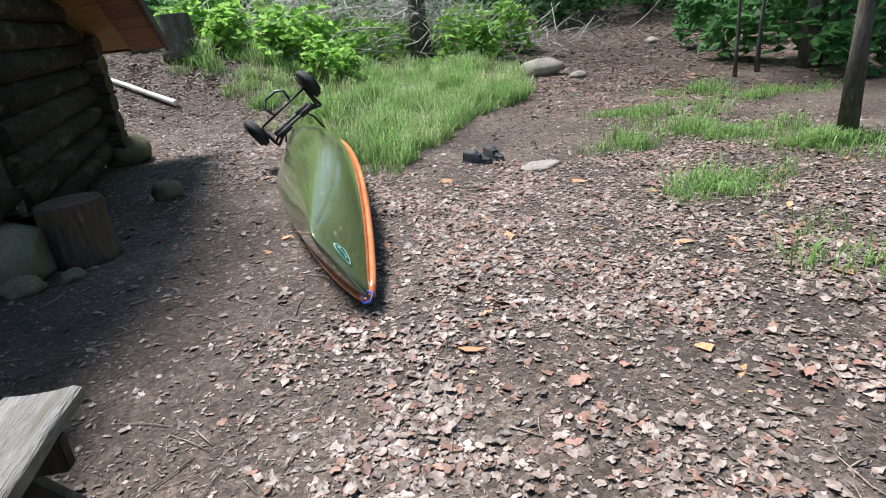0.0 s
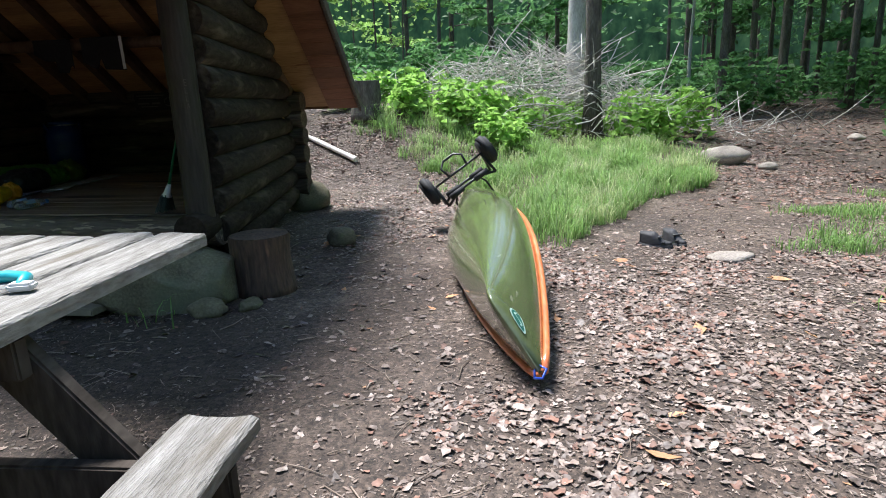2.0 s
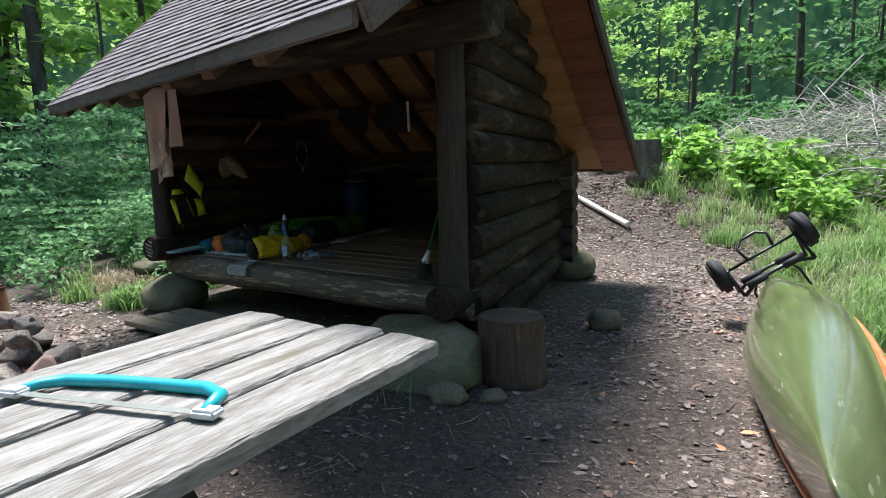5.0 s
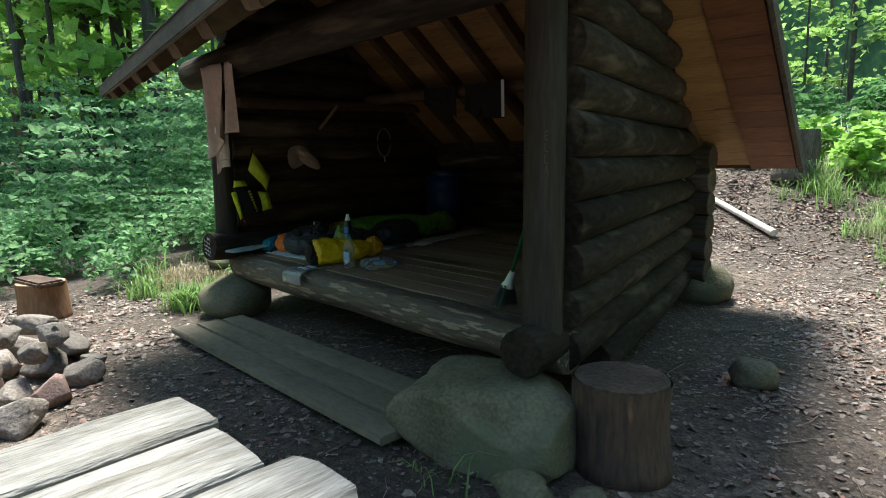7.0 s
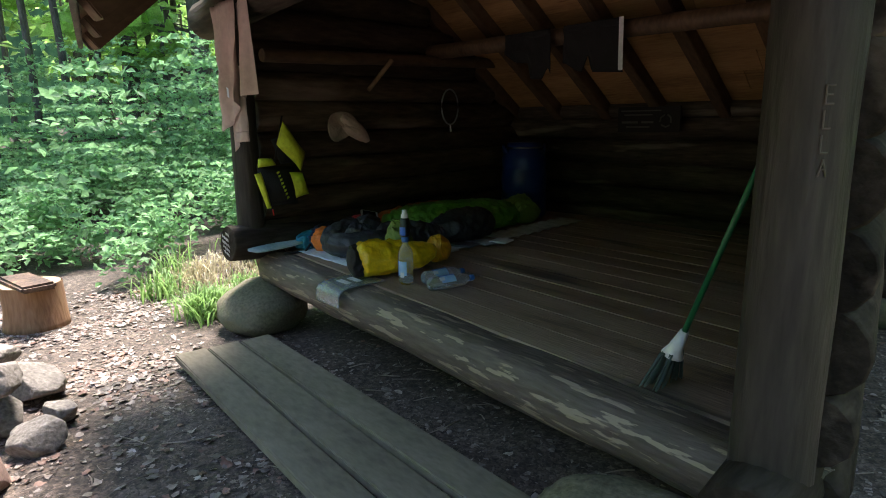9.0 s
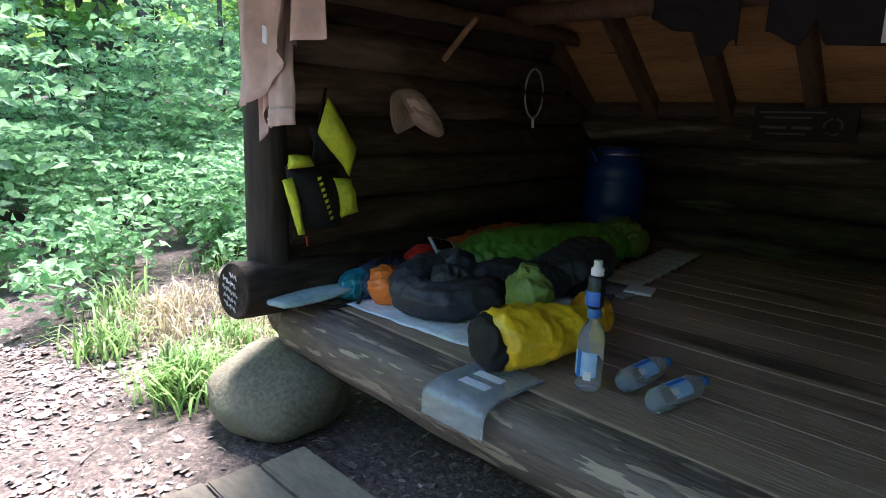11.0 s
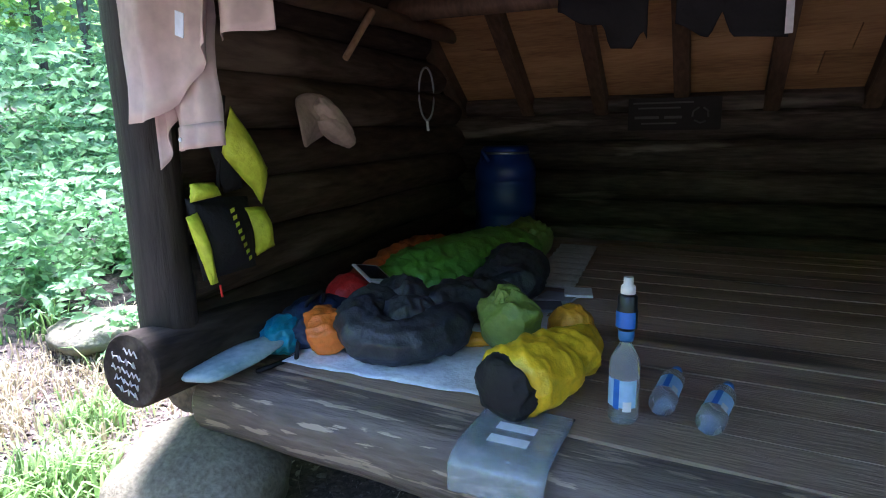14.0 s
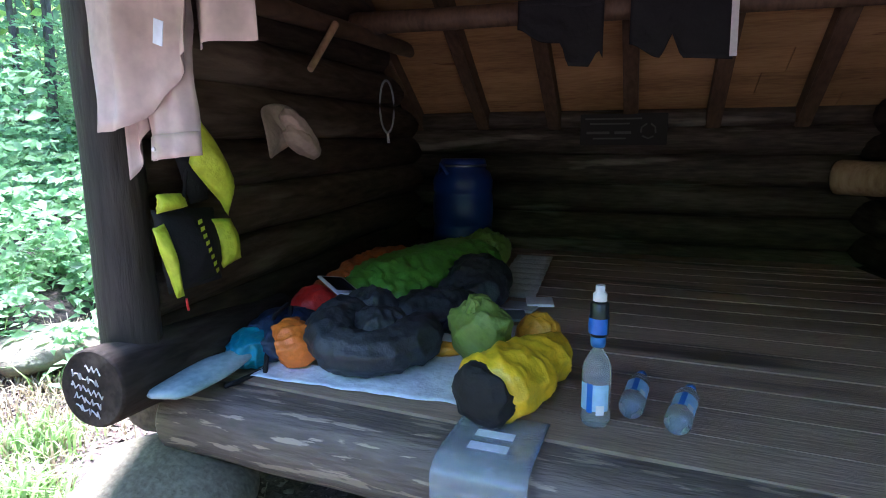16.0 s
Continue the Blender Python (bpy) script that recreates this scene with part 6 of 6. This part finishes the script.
grass_patch([(-4.72, 0.95, 0.4, 0.35, 0.6), (-4.1, 1.1, 0.45, 0.8, 1), (-4.4, 0.4, 0.5, 0.5, 0.7), (-4.2, 2.2, 0.4, 0.7, 0.6)], 5200, 0.04, 0.15, FERN_DRY, "dry_grass", "dry straw-coloured grass on the bank", 34, 0.004)

# ---- leaf litter, twigs ----
def thin_out(x, y, area):
    """Litter grows sparse towards the borders of its stretch."""
    return step(0, 0.8, x - area[0]) * step(0, 0.8, area[1] - x) * step(0, 0.7, y - area[2]) * step(0, 0.8, area[3] - y)


def litter(name, n, size, mat, seed, label, dens, area=(-5.2, 7.0, -4.0, 8.5), wide=(0.55, 0.95)):
    rng = np.random.default_rng(seed)
    pts = []
    while len(pts) < n:
        x, y = rng.uniform(area[0], area[1]), rng.uniform(area[2], area[3])
        if rng.random() < dens(x, y) * thin_out(x, y, area):
            pts.append((x, y, ground_z(x, y) + rng.uniform(0.001, 0.006)))
    c = np.array(pts)
    m = len(c)
    a = rng.uniform(0, 6.283, m)
    d = np.stack([np.cos(a), np.sin(a), rng.normal(size=m) * 0.15], 1)
    s = np.stack([-np.sin(a), np.cos(a), rng.normal(size=m) * 0.15], 1)
    sz = (size * (0.3 + 1.2 * rng.random(m) ** 1.6))[:, None]
    up = np.array([0, 0, 1.0]) * sz * rng.uniform(-0.12, 0.2, m)[:, None]
    asp = rng.uniform(*wide, m)[:, None]
    V = np.empty((m, 7, 3))
    V[:, 0] = c
    for i, (q, w) in enumerate(((0.58, 0.02), (0.22, 0.44), (-0.24, 0.38), (-0.55, 0.03), (-0.14, -0.42), (0.27, -0.36))):
        jag = rng.uniform(0.3, 1.45, m)[:, None]
        V[:, i + 1] = c + (d * q + s * w * asp) * sz * jag + up * (0.4 + abs(w) + 0.5 * (q == 0.5)) * jag
    k = np.arange(m)[:, None] * 7
    F = np.concatenate([k + [[0, i + 1, (i + 1) % 6 + 1]] for i in range(6)])
    return tagged(fast_mesh(name, V.reshape(-1, 3), F, mat), label, "leaves", "", "stuff")


def litter_density(x, y):
    if -3.3 < x < 0.4 and 0.0 < y < 3.0:
        return 0.08
    n = 0.5 + 0.8 * noise.noise(Vector((x * 0.9, y * 0.9, 4)))
    bed = 1.5 * math.exp(-(((x - 3.75) / 1.15) ** 2 + ((y + 0.5) / 1.25) ** 2)) + math.exp(-(((x - 1.2) / 0.9) ** 2 + ((y - 3.2) / 1.6) ** 2)) + 0.5 * step(5, 7, y)
    edge = 0.15 * step(-3.6, -4.4, x)
    trail = 1 - 0.6 * math.exp(-((x - 3.4 - 0.3 * (y - 1)) / 0.5) ** 2) * step(0, 1.5, y)
    bare = 1 - 0.75 * step(2.0, 0.6, x) * step(2.0, 0.4, y) * step(-3.6, -2.6, x)
    return max(0.01, min(1, (0.012 + 0.03 * n + 0.9 * bed * (0.25 + 0.9 * n) * (0.35 + 0.65 * step(-0.15, 0.25, noise.noise(Vector((x * 4.5, y * 4.5, 2))))) + edge) * trail * bare))


def leaf_bed(name, n, size, mat, seed, label, dens, area):
    """Whole dead leaves, curled and lying over one another, with lobed outlines."""
    rng = np.random.default_rng(seed)
    pts = []
    while len(pts) < n:
        x, y = rng.uniform(area[0], area[1]), rng.uniform(area[2], area[3])
        if rng.random() < dens(x, y) * thin_out(x, y, area):
            pts.append((x, y, ground_z(x, y) + 0.002 + 0.010 * rng.random() ** 2))
    c = np.array(pts)
    m = len(c)
    a = rng.uniform(0, 6.283, m)
    tilt = rng.normal(size=(m, 2)) * 0.15
    d = np.stack([np.cos(a), np.sin(a), tilt[:, 0]], 1)
    s = np.stack([-np.sin(a), np.cos(a), tilt[:, 1]], 1)
    sz = (size * (0.35 + 1.1 * rng.random(m) ** 1.5))[:, None]
    wide = rng.uniform(0.5, 0.85, m)[:, None]
    curl, roll = rng.normal(size=(m, 1)) * 0.3, rng.normal(size=(m, 1)) * 0.22
    outline = ((0.52, 0.0), (0.38, 0.20), (0.20, 0.32), (0.0, 0.36), (-0.20, 0.33), (-0.38, 0.18), (-0.50, 0.0), (-0.37, -0.19), (-0.18, -0.34), (0.02, -0.35), (0.22, -0.32), (0.38, -0.19))
    V = np.empty((m, 13, 3))
    V[:, 0] = c
    for i, (q, w) in enumerate(outline):
        jag = rng.uniform(0.6, 1.2, m)[:, None]
        lift = (curl * w * w * 2.0 + roll * q * q * 2.0 + rng.normal(size=(m, 1)) * 0.04) * sz
        V[:, i + 1] = c + (d * q + s * w * wide * 1.5) * sz * jag + np.array([0, 0, 1.0]) * lift
    low = V[:, :, 2].min(1)
    V[:, :, 2] += np.maximum(0, c[:, 2] - 0.008 - low)[:, None]
    k = np.arange(m)[:, None] * 13
    F = np.concatenate([k + [[0, i + 1, (i + 1) % 12 + 1]] for i in range(12)])
    return tagged(fast_mesh(name, V.reshape(-1, 3), F, mat), label, "leaves", "", "stuff")


def bed_density(x, y):
    """Thick where feet do not pass: south-east of the canoe and behind it, thin in the yard."""
    hull_gap = step(-0.25, 0.25, x - (2.35 - 0.12 * (y + 1.2)))
    south = (0.85 - 0.5 * step(-1.4, -2.6, y)) * step(1.6, 0.5, y) * step(1.6, 2.5, x + 0.35 * (y + 2.0)) * step(5.6, 4.2, x) * max(hull_gap, step(-1.0, -1.5, y))
    behind = 0.9 * math.exp(-(((x - 0.95) / 0.6) ** 2 + ((y - 3.3) / 1.7) ** 2)) + 0.5 * step(4.5, 6, y) * step(2.2, 1.2, x)
    far = 0.35 * step(2.5, 4.5, y) * step(3.6, 4.6, x - 0.3 * (y - 3)) + 0.3 * step(4.3, 5.2, x)
    west = 0.25 * step(-3.4, -4.3, x) + 0.30 * step(-1.3, -2.6, x) * step(0.1, -0.7, y) + 0.12 * step(-1.2, -0.2, y) * step(-3.6, -2.6, x) * step(0.6, 0.0, x)
    patch = 0.10 + 1.1 * step(-0.2, 0.4, noise.noise(Vector((x * 1.9, y * 1.9, 2))) + 0.4 * noise.noise(Vector((x * 5, y * 5, 6))))
    under = 0.1 if -3.3 < x < 0.2 and 0.1 < y < 3.0 else 1.0
    return min(1.0, 0.018 + (south + behind + far + west) * patch) * under


litter("leaf_litter", 60000, 0.034, LITTER, 41, "brown dead leaves scattered over the ground", lambda x, y: litter_density(x, y) + 0.5 * bed_density(x, y))
leaf_bed("leaf_bed", 48000, 0.039, LEAF_BED, 46, "matted dead leaves lying curled on the ground", bed_density, (-5.2, 6.6, -3.6, 7.5))
leaf_bed("red_leaf_bed", 15000, 0.042, LITTER_RED, 47, "reddish brown dead leaves lying curled on the ground", bed_density, (-5.2, 6.6, -3.6, 7.5))
litter("trail_litter", 16000, 0.075, LITTER, 44, "dead leaves along the far trail", lambda x, y: 0.8, (-3.5, 13, 5.5, 17))
litter("far_red_litter", 14000, 0.075, LITTER_RED, 48, "reddish dead leaves along the far trail", lambda x, y: 0.8, (3.5, 13, 2.5, 17))
litter("orange_leaves", 260, 0.075, LITTER_ORANGE, 42, "orange dead leaves on the ground", litter_density)
litter("fine_litter", 280000, 0.019, CRUMBS, 43, "crumbled leaf bits on the ground", lambda x, y: (0.5 + 0.5 * noise.noise(Vector((x * 1.7, y * 1.7, 9))) + 0.6 * litter_density(x, y)) * (1 - 0.75 * step(2.4, 0.8, x) * step(1.2, 0.0, abs(y - 0.3) - 1.4)), wide=(0.15, 0.7))
rt = random.Random(5)
lines_ = []
for i in range(2600):
    x, y = rt.uniform(-4.5, 6.5), rt.uniform(-4.2, 6)
    g = ground_z(x, y) + 0.006
    a, L, r = rt.uniform(0, 6.28), rt.choice((0.05, 0.08, 0.12, 0.2)), rt.choice((0.0015, 0.002, 0.003))
    b = Vector((x + math.cos(a) * L, y + math.sin(a) * L, ground_z(x + math.cos(a) * L, y + math.sin(a) * L) + 0.008))
    m = (Vector((x, y, g)) + b) / 2 + Vector((rt.gauss(0, L * 0.06), rt.gauss(0, L * 0.06), 0.003))
    lines_.append(([Vector((x, y, g)), m, b], [r, r, r * 0.6], 4))
tagged(stem_mesh(lines_, TWIG, "twigs", "thin dry twigs lying on the ground"), "", "twigs")
